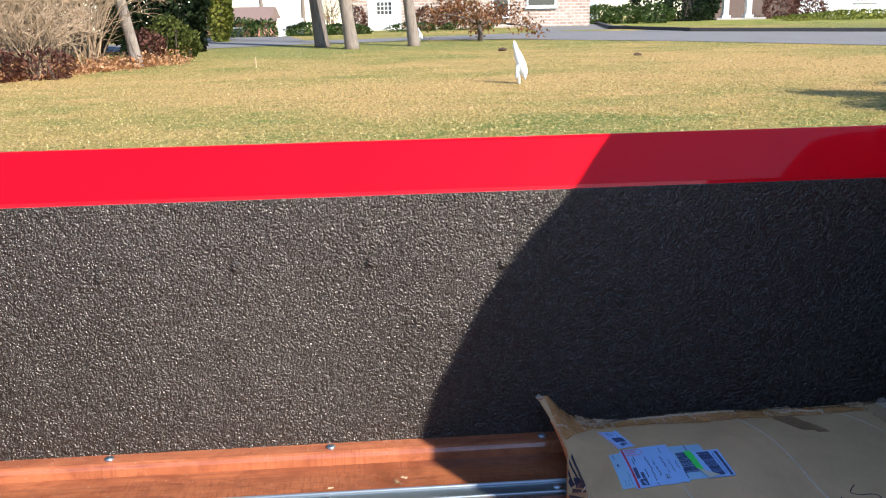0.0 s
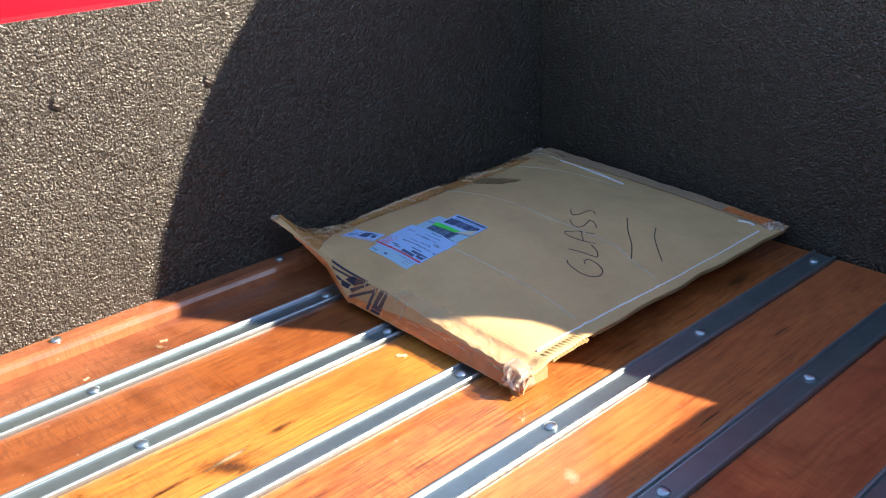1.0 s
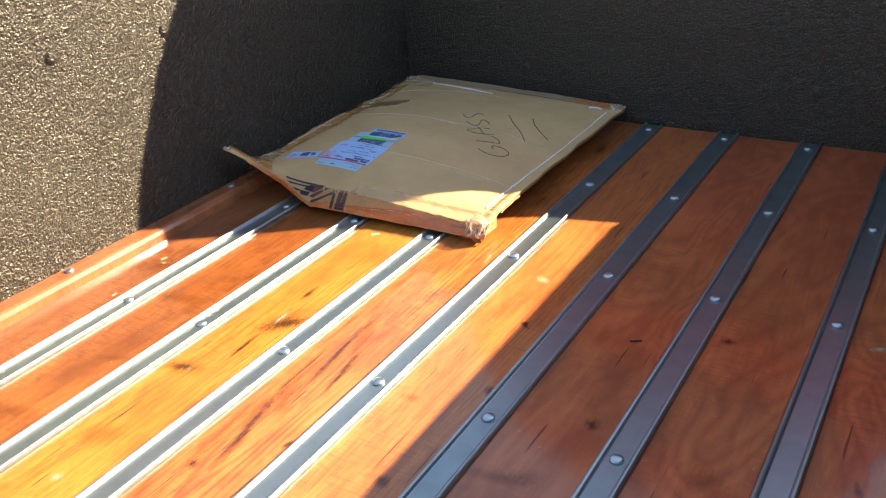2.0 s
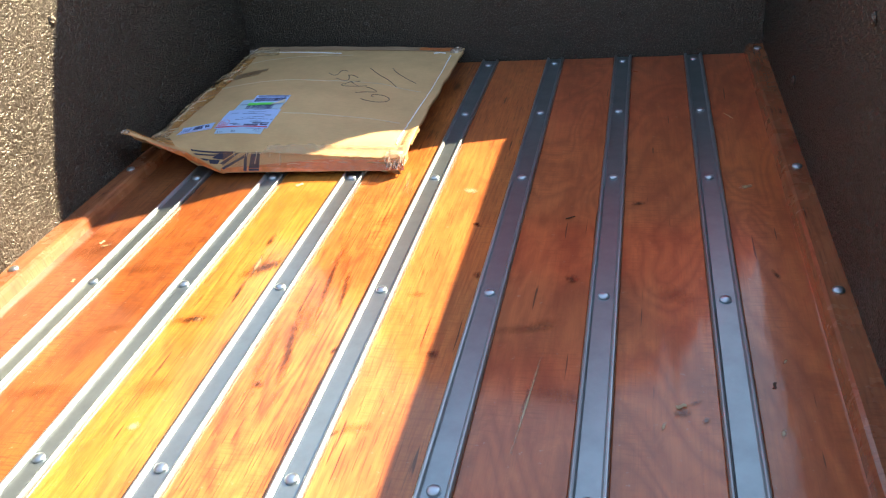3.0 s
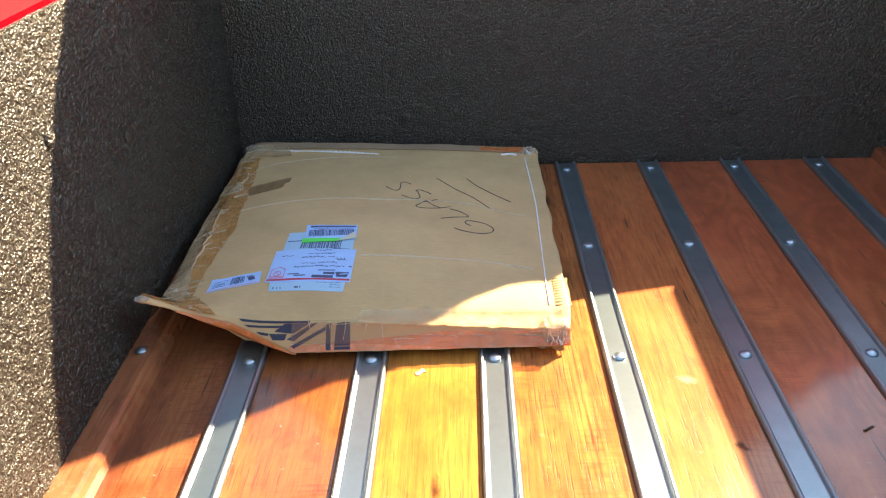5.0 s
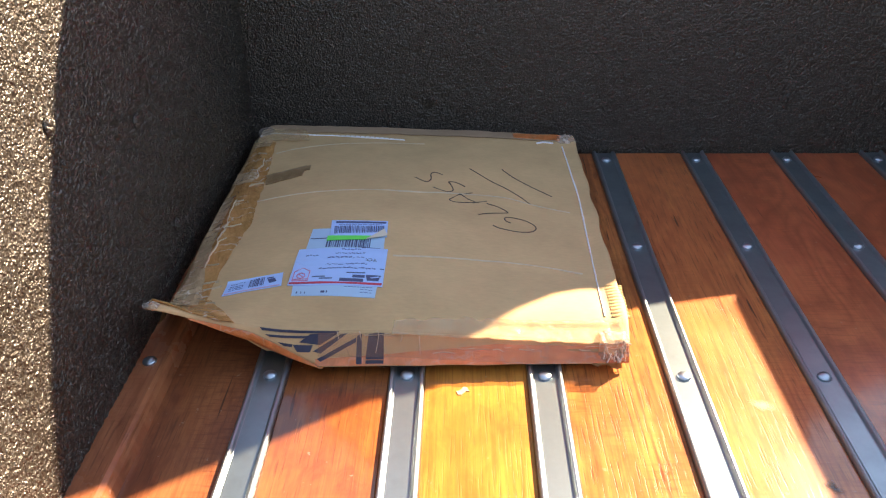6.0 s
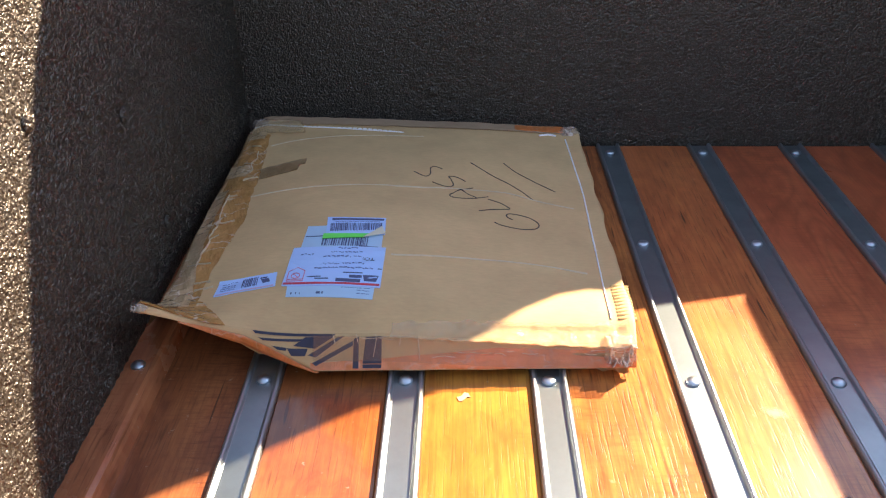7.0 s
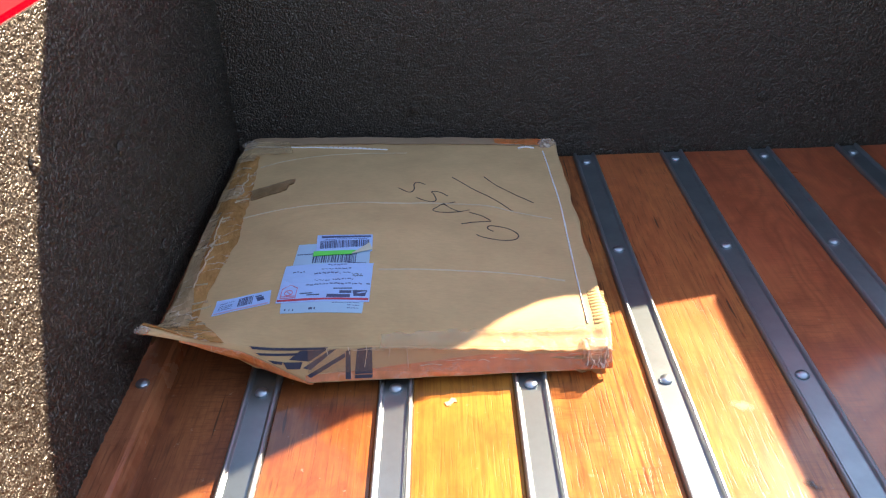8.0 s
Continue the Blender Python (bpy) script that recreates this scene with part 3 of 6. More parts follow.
for a, b in zip(rings, rings[1:]):
    for i in range(len(a) - 1):
        cab_bm.faces.new((a[i], a[i + 1], b[i + 1], b[i]))
    cab_bm.faces.new((a[-1], a[0], b[0], b[-1]))
cab_bm.faces.new(rings[0])
cab_bm.faces.new(rings[-1][::-1])
bmesh.ops.recalc_face_normals(cab_bm, faces=cab_bm.faces)
cab = part("cab", cab_bm, red_paint, truck, "glossy red rounded cab", smooth=True)
part("rear_window", box_bm(WIDE / 2 - 0.42, WIDE / 2 + 0.42, 0.09, 0.104, 0.70, 0.98, 0.005), dark_glass, cab, "dark glass rear window")
part("lower_ridge", box_bm(WIDE / 2 - 0.70, WIDE / 2 + 0.70, 0.082, 0.102, 0.485, 0.512, 0.008, 3), red_paint, cab, "pressed ridge across the back of the cab")
hood_bm = box_bm(WIDE / 2 - 0.62, WIDE / 2 + 0.62, 1.40, 2.55, -0.25, 0.42, 0.12, 4)
part("hood", hood_bm, red_paint, truck, "red rounded hood", smooth=True)
part("chassis", box_bm(WIDE / 2 - 0.42, WIDE / 2 + 0.42, -LONG + 0.05, 2.5, -0.30, -0.072, 0.01), dark_metal, truck)
part("bumper", box_bm(WIDE / 2 - 0.8, WIDE / 2 + 0.8, 2.60, 2.70, -0.35, -0.2, 0.03, 3), chrome, truck, "chrome bumper")
for wx in (-0.22, WIDE + 0.22):
    for wy in (-1.15, 1.95):
        bm = bmesh.new()
        bmesh.ops.create_cone(bm, cap_ends=True, segments=32, radius1=0.355, radius2=0.355, depth=0.2)
        bmesh.ops.bevel(bm, geom=[e for e in bm.edges if e.calc_length() < 0.1], offset=0.05, segments=3, affect="EDGES")
        spot = pose(wx, wy, GROUND + 0.355, 0, 90, 0)
        tyre = part("wheel", bm, rubber, truck, "black rubber tyre", at=spot, smooth=True)
        bm = bmesh.new()
        bmesh.ops.create_cone(bm, cap_ends=True, segments=24, radius1=0.2, radius2=0.17, depth=0.205)
        part("rim", bm, chrome, tyre, "chrome rim", at=spot)
        arch = bmesh.new()
        vs = []
        for i in range(13):
            a = math.pi * i / 12
            vs.append([arch.verts.new((wx + dx, wy + (0.43 + (0.03 if abs(dx) < 0.1 else 0)) * math.cos(a), GROUND + 0.36 + (0.43 + (0.03 if abs(dx) < 0.1 else 0)) * math.sin(a))) for dx in (-0.17, -0.08, 0.08, 0.17)])
        for a, b in zip(vs, vs[1:]):
            for i in range(3):
                arch.faces.new((a[i], a[i + 1], b[i + 1], b[i]))
        bmesh.ops.solidify(arch, geom=list(arch.faces), thickness=0.01)
        part("fender", arch, red_paint, truck, "red rounded fender", smooth=True)

# ---- the cardboard parcel ----
BX0, BX1, BY0, BY1 = 0.028, 0.577, -0.627, -0.022
TIP_X, LOW_X = 0.036, 0.217     # the curled corner and the lowest point of the front


def step(a, b, x):
    t = min(max((x - a) / (b - a), 0), 1)
    return t * t * (3 - 2 * t)


def fold_y(x):
    """The front fold, drawn out to the curled corner."""
    return BY0 + 0.005 * (x - 0.3) - 0.039 * math.exp(-(max(x - TIP_X, 0) / 0.055) ** 1.5)


def parcel_top(x, y):
    """Height of the parcel's upper sheet: humped under the labels, falling to the open side, one corner curled up."""
    z = 0.0481 - 0.0183 * x + 0.0439 * (y + 0.3) - 0.0814 * x * (y + 0.3)
    z += 0.0015 + 0.0362 * math.exp(-((x - 0.239) / 0.217) ** 2 - ((y + 0.4325) / 0.264) ** 2)
    z += 0.0075 * math.exp(-((x - 0.40) / 0.12) ** 2 - ((y + 0.18) / 0.12) ** 2)
    # rolls over into the front face
    z -= 0.0115 * math.exp(-(max(y + 0.627, 0.0) / 0.030) ** 2) * step(0.09, 0.20, x)
    z += 0.064 * math.exp(-(math.hypot(max(x - TIP_X, 0), 1.7 * max(y + 0.655, 0)) / 0.065) ** 1.4)
    # the side by the wall bends down, the sewn side turns up a little
    z -= 0.007 * step(0.056, 0.026, x) * step(-0.60, -0.50, y)
    z += 0.0025 * step(0.559, 0.575, x) - 0.0014 * math.exp(-((x - 0.556) / 0.004) ** 2)
    # creases pressed in across the sheet
    for y0, bow, x0 in ((-0.306, 0.06, 0.36), (-0.490, 0.03, 0.42), (-0.605, 0.0, 0.0)):
        d = y - (y0 - bow * ((x - x0) / 0.25) ** 2) if bow else y - (-0.614 + 0.04 * (x - 0.2))
        z += 0.0011 * math.exp(-(d / 0.004) ** 2) - 0.0009 * math.exp(-((d + 0.009) / 0.006) ** 2)
    z += 0.0014 * noise.noise((x * 14, y * 14, 3.0)) + 0.0005 * noise.noise((x * 50, y * 50, 7.0))
    return z


def parcel_thick(x, y):
    u, v = (x - BX0) / (BX1 - BX0), (y - BY0) / (BY1 - BY0)
    return 0.005 + 0.060 * max(step(0.06, 0.34, u), step(0.03, 0.22, v))


def low(x, y):
    """Underside: on the metal strips at the back, lifted a little towards the front."""
    return max(0.0075 + 0.0035 * step(-0.30, -0.62, y), parcel_top(x, y) - parcel_thick(x, y))


def fold_at(x):
    return Vector((x, fold_y(x), parcel_top(x, fold_y(x)) - 0.0006))


def rim_at(x):
    """Lower rim of the front face: it leaves the fold a little way from the curled corner."""
    wave = 0.0010 * noise.noise((x * 26, 2.0, 5.0))
    open_x = 0.138
    if x < open_x:
        w = min(max((x - TIP_X) / (open_x - TIP_X), 0), 1)
        return fold_at(x) + Vector((0, -0.0045 * w, -0.0022 - 0.0028 * w + 0.5 * wave))
    if x < LOW_X:
        w = (x - open_x) / (LOW_X - open_x)
        return (fold_at(open_x) + Vector((0, -0.0045, -0.005))).lerp(Vector((0, -0.652, 0.0125)), w) + Vector((x - (fold_at(open_x).x) * (1 - w), 0, wave))
    w = (x - LOW_X) / (BX1 - LOW_X)
    return Vector((x, -0.652 + 0.012 * w, 0.0125 - 0.0025 * w + wave))


def front_at(x, s, lift=0.0):
    """A point on the front face, s metres down from the fold."""
    a, b = fold_at(x), rim_at(x)
    run = (b - a).length
    t = min(max(s / run, 0.0), 1.0) if run > 1e-6 else 0.0
    p = a.lerp(b, t)
    bulge = min(0.0012, run * 0.05) * math.sin(math.pi * t) + 0.0006 * noise.noise((x * 60, s * 90, 4.0)) + lift
    return p + Vector((0, -0.75, 0.66)) * bulge


def front_run(x):
    return (rim_at(x) - fold_at(x)).length


def spread(a, b, n, edge):
    """Even steps from a to b with an extra line close to each end."""
    return [a, a + edge * 0.4, a + edge] + [a + edge + (b - a - 2 * edge) * i / n for i in range(1, n)] + [b - edge, b - edge * 0.4, b]


def parcel_shell(x0, x1, y0, y1, top, bottom, nx, ny, wobble, round_by, follow=False):
    """A closed slab between two height functions, with an uneven outline and softened rim."""
    xs, ys = spread(x0, x1, nx, 0.006), spread(y0, y1, ny, 0.006)
    verts, faces = [], []

    def rim(i, j):
        d = min(i, j, len(xs) - 1 - i, len(ys) - 1 - j)
        return round_by * (1.0, 0.35, 0.0)[min(d, 2)]

    def shift(x, y, i, j):
        wx = wobble * noise.noise((x * 5, y * 21, 1.5)) if i in (0, len(xs) - 1) else 0
        wy = wobble * noise.noise((x * 21, y * 5, 8.5)) if j == len(ys) - 1 or (j == 0 and not follow) else 0
        if follow:
            k = (y - y0) / (y1 - y0)
            y = fold_y(x) + (y1 - fold_y(x)) * k
            # the corner narrows to a point
            x = x + 0.010 * math.exp(-((y - fold_y(x)) / 0.03) ** 2) * step(0.05, 0.028, x)
        return x + wx, y + wy

    for pick in (0, 1):
        for j, y in enumerate(ys):
            for i, x in enumerate(xs):
                px, py = shift(x, y, i, j)
                z = top(px, py) - rim(i, j) if pick == 0 else bottom(px, py) + 0.5 * rim(i, j)
                verts.append((px, py, z))
    w, h = len(xs), len(ys)
    off = w * h
    for j in range(h - 1):
        for i in range(w - 1):
            a = j * w + i
            faces.append((a, a + 1, a + w + 1, a + w))
            faces.append((off + a, off + a + w, off + a + w + 1, off + a + 1))
    ring = [i for i in range(w)] + [j * w + w - 1 for j in range(1, h)] + [(h - 1) * w + i for i in range(w - 2, -1, -1)] + [j * w for j in range(h - 2, 0, -1)]
    for a, b in zip(ring, ring[1:] + ring[:1]):
        faces.append((a, off + a, off + b, b))
    return verts, faces


def grid_part(name, rows, mat, parent, label="", thick=0.0005, smooth=True):
    """A thin sheet through rows of points, with a thickness of its own."""
    w = len(rows[0])
    verts = [p for r in rows for p in r]
    faces = [(j * w + i, j * w + i + 1, (j + 1) * w + i + 1, (j + 1) * w + i) for j in range(len(rows) - 1) for i in range(w - 1)]
    bm = bmesh.new()
    me = data_mesh(name, verts, faces, mat)
    bm.from_mesh(me)
    bpy.data.meshes.remove(me)
    bmesh.ops.recalc_face_normals(bm, faces=bm.faces)
    if sum(f.normal.z - f.normal.y for f in bm.faces) < 0:
        bmesh.ops.reverse_faces(bm, faces=bm.faces)
    bmesh.ops.solidify(bm, geom=list(bm.faces), thickness=thick)
    bmesh.ops.recalc_face_normals(bm, faces=bm.faces)
    return part(name, bm, mat, parent, label, smooth=smooth)


parcel = thing("cardboard_parcel", (0.3, -0.34, 0.0075), "battered flat brown cardboard parcel marked GLASS, one corner curled up", "parcel")
v, f = parcel_shell(BX0 + 0.008, BX1 - 0.060, BY0 + 0.006, BY1 - 0.006, lambda x, y: parcel_top(x, y) - 0.0036, low, 44, 48, 0.002, 0.0010)
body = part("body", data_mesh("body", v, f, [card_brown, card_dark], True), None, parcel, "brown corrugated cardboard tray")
# faces turned towards +x take the darker card
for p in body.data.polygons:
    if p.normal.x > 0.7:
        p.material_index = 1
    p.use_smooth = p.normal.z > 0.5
v, f = parcel_shell(BX0, BX1, BY0, BY1, parcel_top, lambda x, y: parcel_top(x, y) - 0.0032, 64, 74, 0.004, 0.0009, True)
sheet = part("top_sheet", data_mesh("top_sheet", v, f, card_brown, True), None, parcel, "brown cardboard sheet with creases")
COLUMNS = [TIP_X + (BX1 - 0.003 - TIP_X) * (i / 110) for i in range(111)]
front_face = grid_part("front_face", [[front_at(x, front_run(x) * k / 8) for x in COLUMNS] for k in range(9)], card_brown, parcel, "sloping cardboard front face", 0.003)
# the layer under the front rim that sags between the curled corner and the lowest point
rows = []
for k in range(4):
    row = []
    for i in range(41):
        x = 0.075 + (LOW_X + 0.004 - 0.075) * i / 40
        w = i / 40
        sag = 0.0120 * math.sin(math.pi * w) * k / 3
        row.append(rim_at(x) + Vector((0, 0.0012 - 0.0025 * k / 3, -0.0002 - sag)))
    rows.append(row)
grid_part("under_fold", rows, tape_orange, parcel, "taped layer under the front rim, orange floor bounce in its colour", 0.0012)
v, f = parcel_shell(BX1 - 0.075, BX1 - 0.006, BY0 - 0.008, BY0 + 0.036, lambda x, y: parcel_top(x, max(y, BY0)) - 0.0046 - 0.4 * max(BY0 - y, 0), lambda x, y: 0.0110, 8, 6, 0.002, 0.0012)
part("corner_fold", data_mesh("corner_fold", v, f, card_edge), None, parcel, "folded cardboard corner")
v, f = parcel_shell(BX1 - 0.055, BX1 - 0.001, BY0 + 0.120, BY1 - 0.008, lambda x, y: parcel_top(x, y) - 0.0044, lambda x, y: parcel_top(x, y) - 0.0080, 8, 60, 0.004, 0.0006)
part("under_sheet", data_mesh("under_sheet", v, f, card_edge), None, parcel, "second cardboard layer along the edge")
# torn flap past the sewn edge: the ribbed inner layer of the card lies bare
rows = []
for i in range(57):
    y = -0.523 - 0.069 * i / 56
    rows.append([Vector((x + 0.002 * noise.noise((y * 60, k, 2.0)) * (k == 4), y + 0.0015 * noise.noise((k * 3.1, i // 28, 6.0)) * (i in (0, 56)), parcel_top(min(x, 0.57), y) + 0.0010 - 0.0006 * k + 0.0007 * math.sin(y * 2 * math.pi / 0.0065))) for k, x in enumerate((0.5605, 0.566, 0.571, 0.576, 0.581))])
grid_part("torn_flap", rows, card_rib, parcel, "ragged torn flap with bare corrugation", 0.003, smooth=False)


def on_top(x, y, lift):
    return Vector((x, y, parcel_top(x, y) + lift))


def decal(name, corners, mat, parent, lift=0.0008, label="", n=8, m=8, ragged=0.0, crinkle=0.0):
    """A thin sheet laid on the parcel between four corners (x, y), in order round it, with a thickness of its own."""
    a, b, c, d = [Vector(q) for q in corners]
    verts, faces = [], []
    for k in (0, 1):
        for j in range(m + 1):
            for i in range(n + 1):
                s, t = i / n, j / m
                q = a.lerp(b, s).lerp(d.lerp(c, s), t)
                if ragged and i in (0, n):
                    q = q + Vector((ragged * noise.noise((q.x * 28, q.y * 28, 4.0)), 0))
                if ragged and j in (0, m):
                    q = q + Vector((0, ragged * noise.noise((q.x * 60, q.y * 60, 9.0))))
                fold = crinkle * (abs(noise.noise((q.x * 45, q.y * 85, 2.0))) + 0.6 * abs(noise.noise((q.x * 130, q.y * 90, 6.0)))) if k == 0 else 0
                verts.append(on_top(q.x, q.y, lift - 0.0007 * k + fold))
    w, off = n + 1, (n + 1) * (m + 1)
    for j in range(m):
        for i in range(n):
            q = j * w + i
            faces.append((q, q + w, q + w + 1, q + 1))
            faces.append((off + q, off + q + 1, off + q + w + 1, off + q + w))
    ring = [i for i in range(w)] + [j * w + n for j in range(1, m + 1)] + [m * w + i for i in range(n - 1, -1, -1)] + [j * w for j in range(m - 1, 0, -1)]
    for p, q in zip(ring, ring[1:] + ring[:1]):
        faces.append((p, q, off + q, off + p))
    bm = bmesh.new()
    me = data_mesh(name, verts, faces, mat)
    bm.from_mesh(me)
    bpy.data.meshes.remove(me)
    bmesh.ops.recalc_face_normals(bm, faces=bm.faces)
    return part(name, bm, mat, parent, label, smooth=False)


class Panel:
    """A label's own axes: its upper right corner as it is read, and its two sides."""

    def __init__(self, corners):
        self.c = [Vector(q) for q in corners]

    def at(self, s, t):
        a, b, c, d = self.c
        return a.lerp(b, s).lerp(d.lerp(c, s), t)

    def bar(self, name, s0, s1, t0, t1, mat, parent, lift=0.0013):
        return decal(name, [self.at(s0, t0), self.at(s1, t0), self.at(s1, t1), self.at(s0, t1)], mat, parent, lift, n=3, m=1)

    def quad(self, name, corners, mat, parent, lift=0.0013):
        return decal(name, [self.at(*q) for q in corners], mat, parent, lift, n=3, m=2)

    def scrawl(self, name, t, s0, s1, mat, parent, lift, rng):
        """A row of handwriting that cannot be read: short tilted dashes."""
        s = s0
        while s < s1:
            w = rng.uniform(0.010, 0.040)
            a, b = rng.uniform(-0.016, 0.016), rng.uniform(-0.016, 0.016)
            self.quad(name, [(s, t + a - 0.008), (s + w, t + b - 0.008), (s + w, t + b + 0.008), (s, t + a + 0.008)], mat, parent, lift)
            s += w + rng.uniform(0.004, 0.016)

    def bar_code(self, s0, s1, t0, t1, mat, parent, lift, rng):
        s = s0
        while s < s1:
            w = rng.choice((0.007, 0.010, 0.018))
            self.bar("bar_line", s, s + w, t0, t1, mat, parent, lift)
            s += w + rng.choice((0.008, 0.012, 0.018))


# shipping labels, read from the far side
slip_at = [(0.2772, -0.5834), (0.1762, -0.5784), (0.1750, -0.5560), (0.2786, -0.5600)]
mid_at = [(0.2804, -0.4881), (0.1803, -0.4850), (0.1820, -0.4362), (0.2799, -0.4389)]
main_at = [(0.2850, -0.5654), (0.1683, -0.5600), (0.1716, -0.4866), (0.2862, -0.4865)]
top_at = [(0.2826, -0.4570), (0.2087, -0.4671), (0.2050, -0.4155), (0.2812, -0.4167)]
side_at = [(0.1605, -0.5585), (0.0902, -0.5738), (0.0909, -0.5436), (0.1586, -0.5316)]
bottom_slip = decal("label", slip_at, paper_pale, parcel, 0.0007, "pale printed shipping slip")
mid_label = decal("label", mid_at, paper_pale, parcel, 0.0006, "pale barcode label")
main_label = decal("label", main_at, paper_white, parcel, 0.0013, "white and blue address label with a red line")
top_label = decal("label", top_at, paper_white, parcel, 0.0016, "white barcode label with blue edge")
side_label = decal("label", side_at, paper_white, parcel, 0.0010, "small white barcode label")

rnd = random.Random(4)
P = Panel(main_at)
P.bar("red_line", 0.01, 0.99, 0.030, 0.070, ink_red, main_label, 0.0019)
P.quad("emblem", [(0.05, 0.12), (0.17, 0.12), (0.19, 0.25), (0.03, 0.25)], ink_label, main_label, 0.0019)
P.quad("emblem_gap", [(0.04, 0.20), (0.12, 0.17), (0.14, 0.185), (0.05, 0.22)], paper_white, main_label, 0.0023)
P.bar("printed_line", 0.21, 0.46, 0.09, 0.155, ink_label, main_label, 0.0019)
P.bar("printed_line", 0.20, 0.33, 0.19, 0.245, ink_label, main_label, 0.0019)
P.bar("printed_line", 0.20, 0.40, 0.295, 0.310, ink_label, main_label, 0.0019)
P.bar("printed_line", 0.54, 0.68, 0.145, 0.162, ink_label, main_label, 0.0019)
P.bar("printed_line", 0.62, 0.76, 0.195, 0.210, ink_label, main_label, 0.0019)
P.bar("printed_line", 0.01, 0.05, 0.410, 0.425, ink_label, main_label, 0.0019)
for t, s0, s1 in ((0.42, 0.10, 0.30), (0.43, 0.34, 0.70), (0.54, 0.20, 0.42), (0.54, 0.46, 0.66), (0.71, 0.22, 0.62), (0.83, 0.24, 0.57), (0.95, 0.30, 0.50), (0.79, 0.76, 0.90)):
    P.scrawl("written_line", t, s0, s1, ink_pale, main_label, 0.0019, rnd)
# red house-shaped stamp: outline and a ring in it
ring_line = [((0.885 + 0.045 * math.cos(k * 0.785), 0.24 + 0.07 * math.sin(k * 0.785)), (0.885 + 0.045 * math.cos(k * 0.785 + 0.785), 0.24 + 0.07 * math.sin(k * 0.785 + 0.785))) for k in range(8)]
for a, b in [((0.80, 0.11), (0.80, 0.36)), ((0.80, 0.36), (0.885, 0.46)), ((0.885, 0.46), (0.965, 0.36)), ((0.965, 0.36), (0.965, 0.11)), ((0.965, 0.11), (0.80, 0.11)), ((0.86, 0.20), (0.91, 0.28)), ((0.80, 0.15), (0.965, 0.15))] + ring_line:
    qa, qb = P.at(*a), P.at(*b)
    side = (qb - qa).normalized().orthogonal() * 0.00045
    decal("stamp_line", [qa - side, qb - side, qb + side, qa + side], ink_stamp, main_label, 0.0019, n=2, m=1)
# the word TO in print
to_curve = bpy.data.curves.new("to_word", "FONT")
to_curve.body, to_curve.size, to_curve.extrude = "TO:", 0.009, 0.0002
to_text = new("to_word", to_curve)
to_mesh = bpy.data.meshes.new_from_object(to_text.evaluated_get(bpy.context.evaluated_depsgraph_get()))
bpy.data.objects.remove(to_text)
to_mesh.materials.append(ink_black)
spot = P.at(0.10, 0.70)
turn = pose(spot.x, spot.y, 0, 0, 0, 181)
for v in to_mesh.vertices:
    q = turn @ v.co
    v.co = on_top(q.x, q.y, 0.0019 + v.co.z)
part("printed_word", to_mesh, None, main_label, "black printed word TO")

Q = Panel(top_at)
Q.bar("blue_edge", 0.03, 0.92, 0.83, 0.92, ink_label, top_label, 0.0022)
Q.scrawl("printed_line", 0.74, 0.10, 0.86, ink_pale, top_label, 0.0022, rnd)
Q.bar_code(0.06, 0.94, 0.28, 0.66, ink_label, top_label, 0.0022, rnd)
M = Panel(mid_at)
M.bar_code(0.18, 0.74, 0.06, 0.50, ink_label, mid_label, 0.0012, rnd)
M.bar("printed_line", 0.70, 0.98, 0.47, 0.49, ink_label, mid_label, 0.0012)
M.bar("printed_line", 0.04, 0.28, 0.03, 0.055, ink_label, mid_label, 0.0012)
decal("green_mark", [(0.2628, -0.4570), (0.2050, -0.4590), (0.2050, -0.4700), (0.2560, -0.4665)], ink_green, parcel, 0.0024, "bright green highlighter streak")
decal("peeling_corner", [(0.2781, -0.4390), (0.2834, -0.4560), (0.2560, -0.4665), (0.2665, -0.4538)], make_plain("cream_paper", (0.62, 0.58, 0.45), 0.6, 0.06), parcel, 0.0032, "cream peeling label corner", n=4, m=3)
R = Panel(side_at)
R.quad("emblem", [(0.10, 0.40), (0.22, 0.36), (0.26, 0.62), (0.13, 0.64)], ink_label, side_label, 0.0016)
R.bar("printed_line", 0.16, 0.28, 0.70, 0.76, ink_label, side_label, 0.0016)
R.bar_code(0.32, 0.58, 0.28, 0.86, ink_label, side_label, 0.0016, rnd)
R.scrawl("printed_line", 0.78, 0.66, 0.78, ink_pale, side_label, 0.0016, rnd)
R.scrawl("printed_line", 0.72, 0.80, 0.92, ink_pale, side_label, 0.0016, rnd)
for t in (0.28, 0.40, 0.52):
    R.scrawl("printed_line", t, 0.68, 0.90, ink_pale, side_label, 0.0016, rnd)
R.bar("red_line", 0.03, 0.97, 0.04, 0.10, make_plain("pale_red_ink", (0.62, 0.42, 0.55), 0.6, 0.1), side_label, 0.0016)
B = Panel(slip_at)
for s0, s1, t0 in ((0.575, 0.590, 0.22), (0.61, 0.655, 0.22), (0.84, 0.85, 0.16), (0.885, 0.895, 0.16), (0.935, 0.95, 0.16)):
    B.bar("printed_line", s0, s1, t0, t0 + 0.13, ink_label, bottom_slip, 0.0012)
for t in (0.30, 0.50, 0.68):
    B.scrawl("printed_line", t, 0.05, 0.36 if t > 0.6 else 0.18, ink_pale, bottom_slip, 0.0012, rnd)


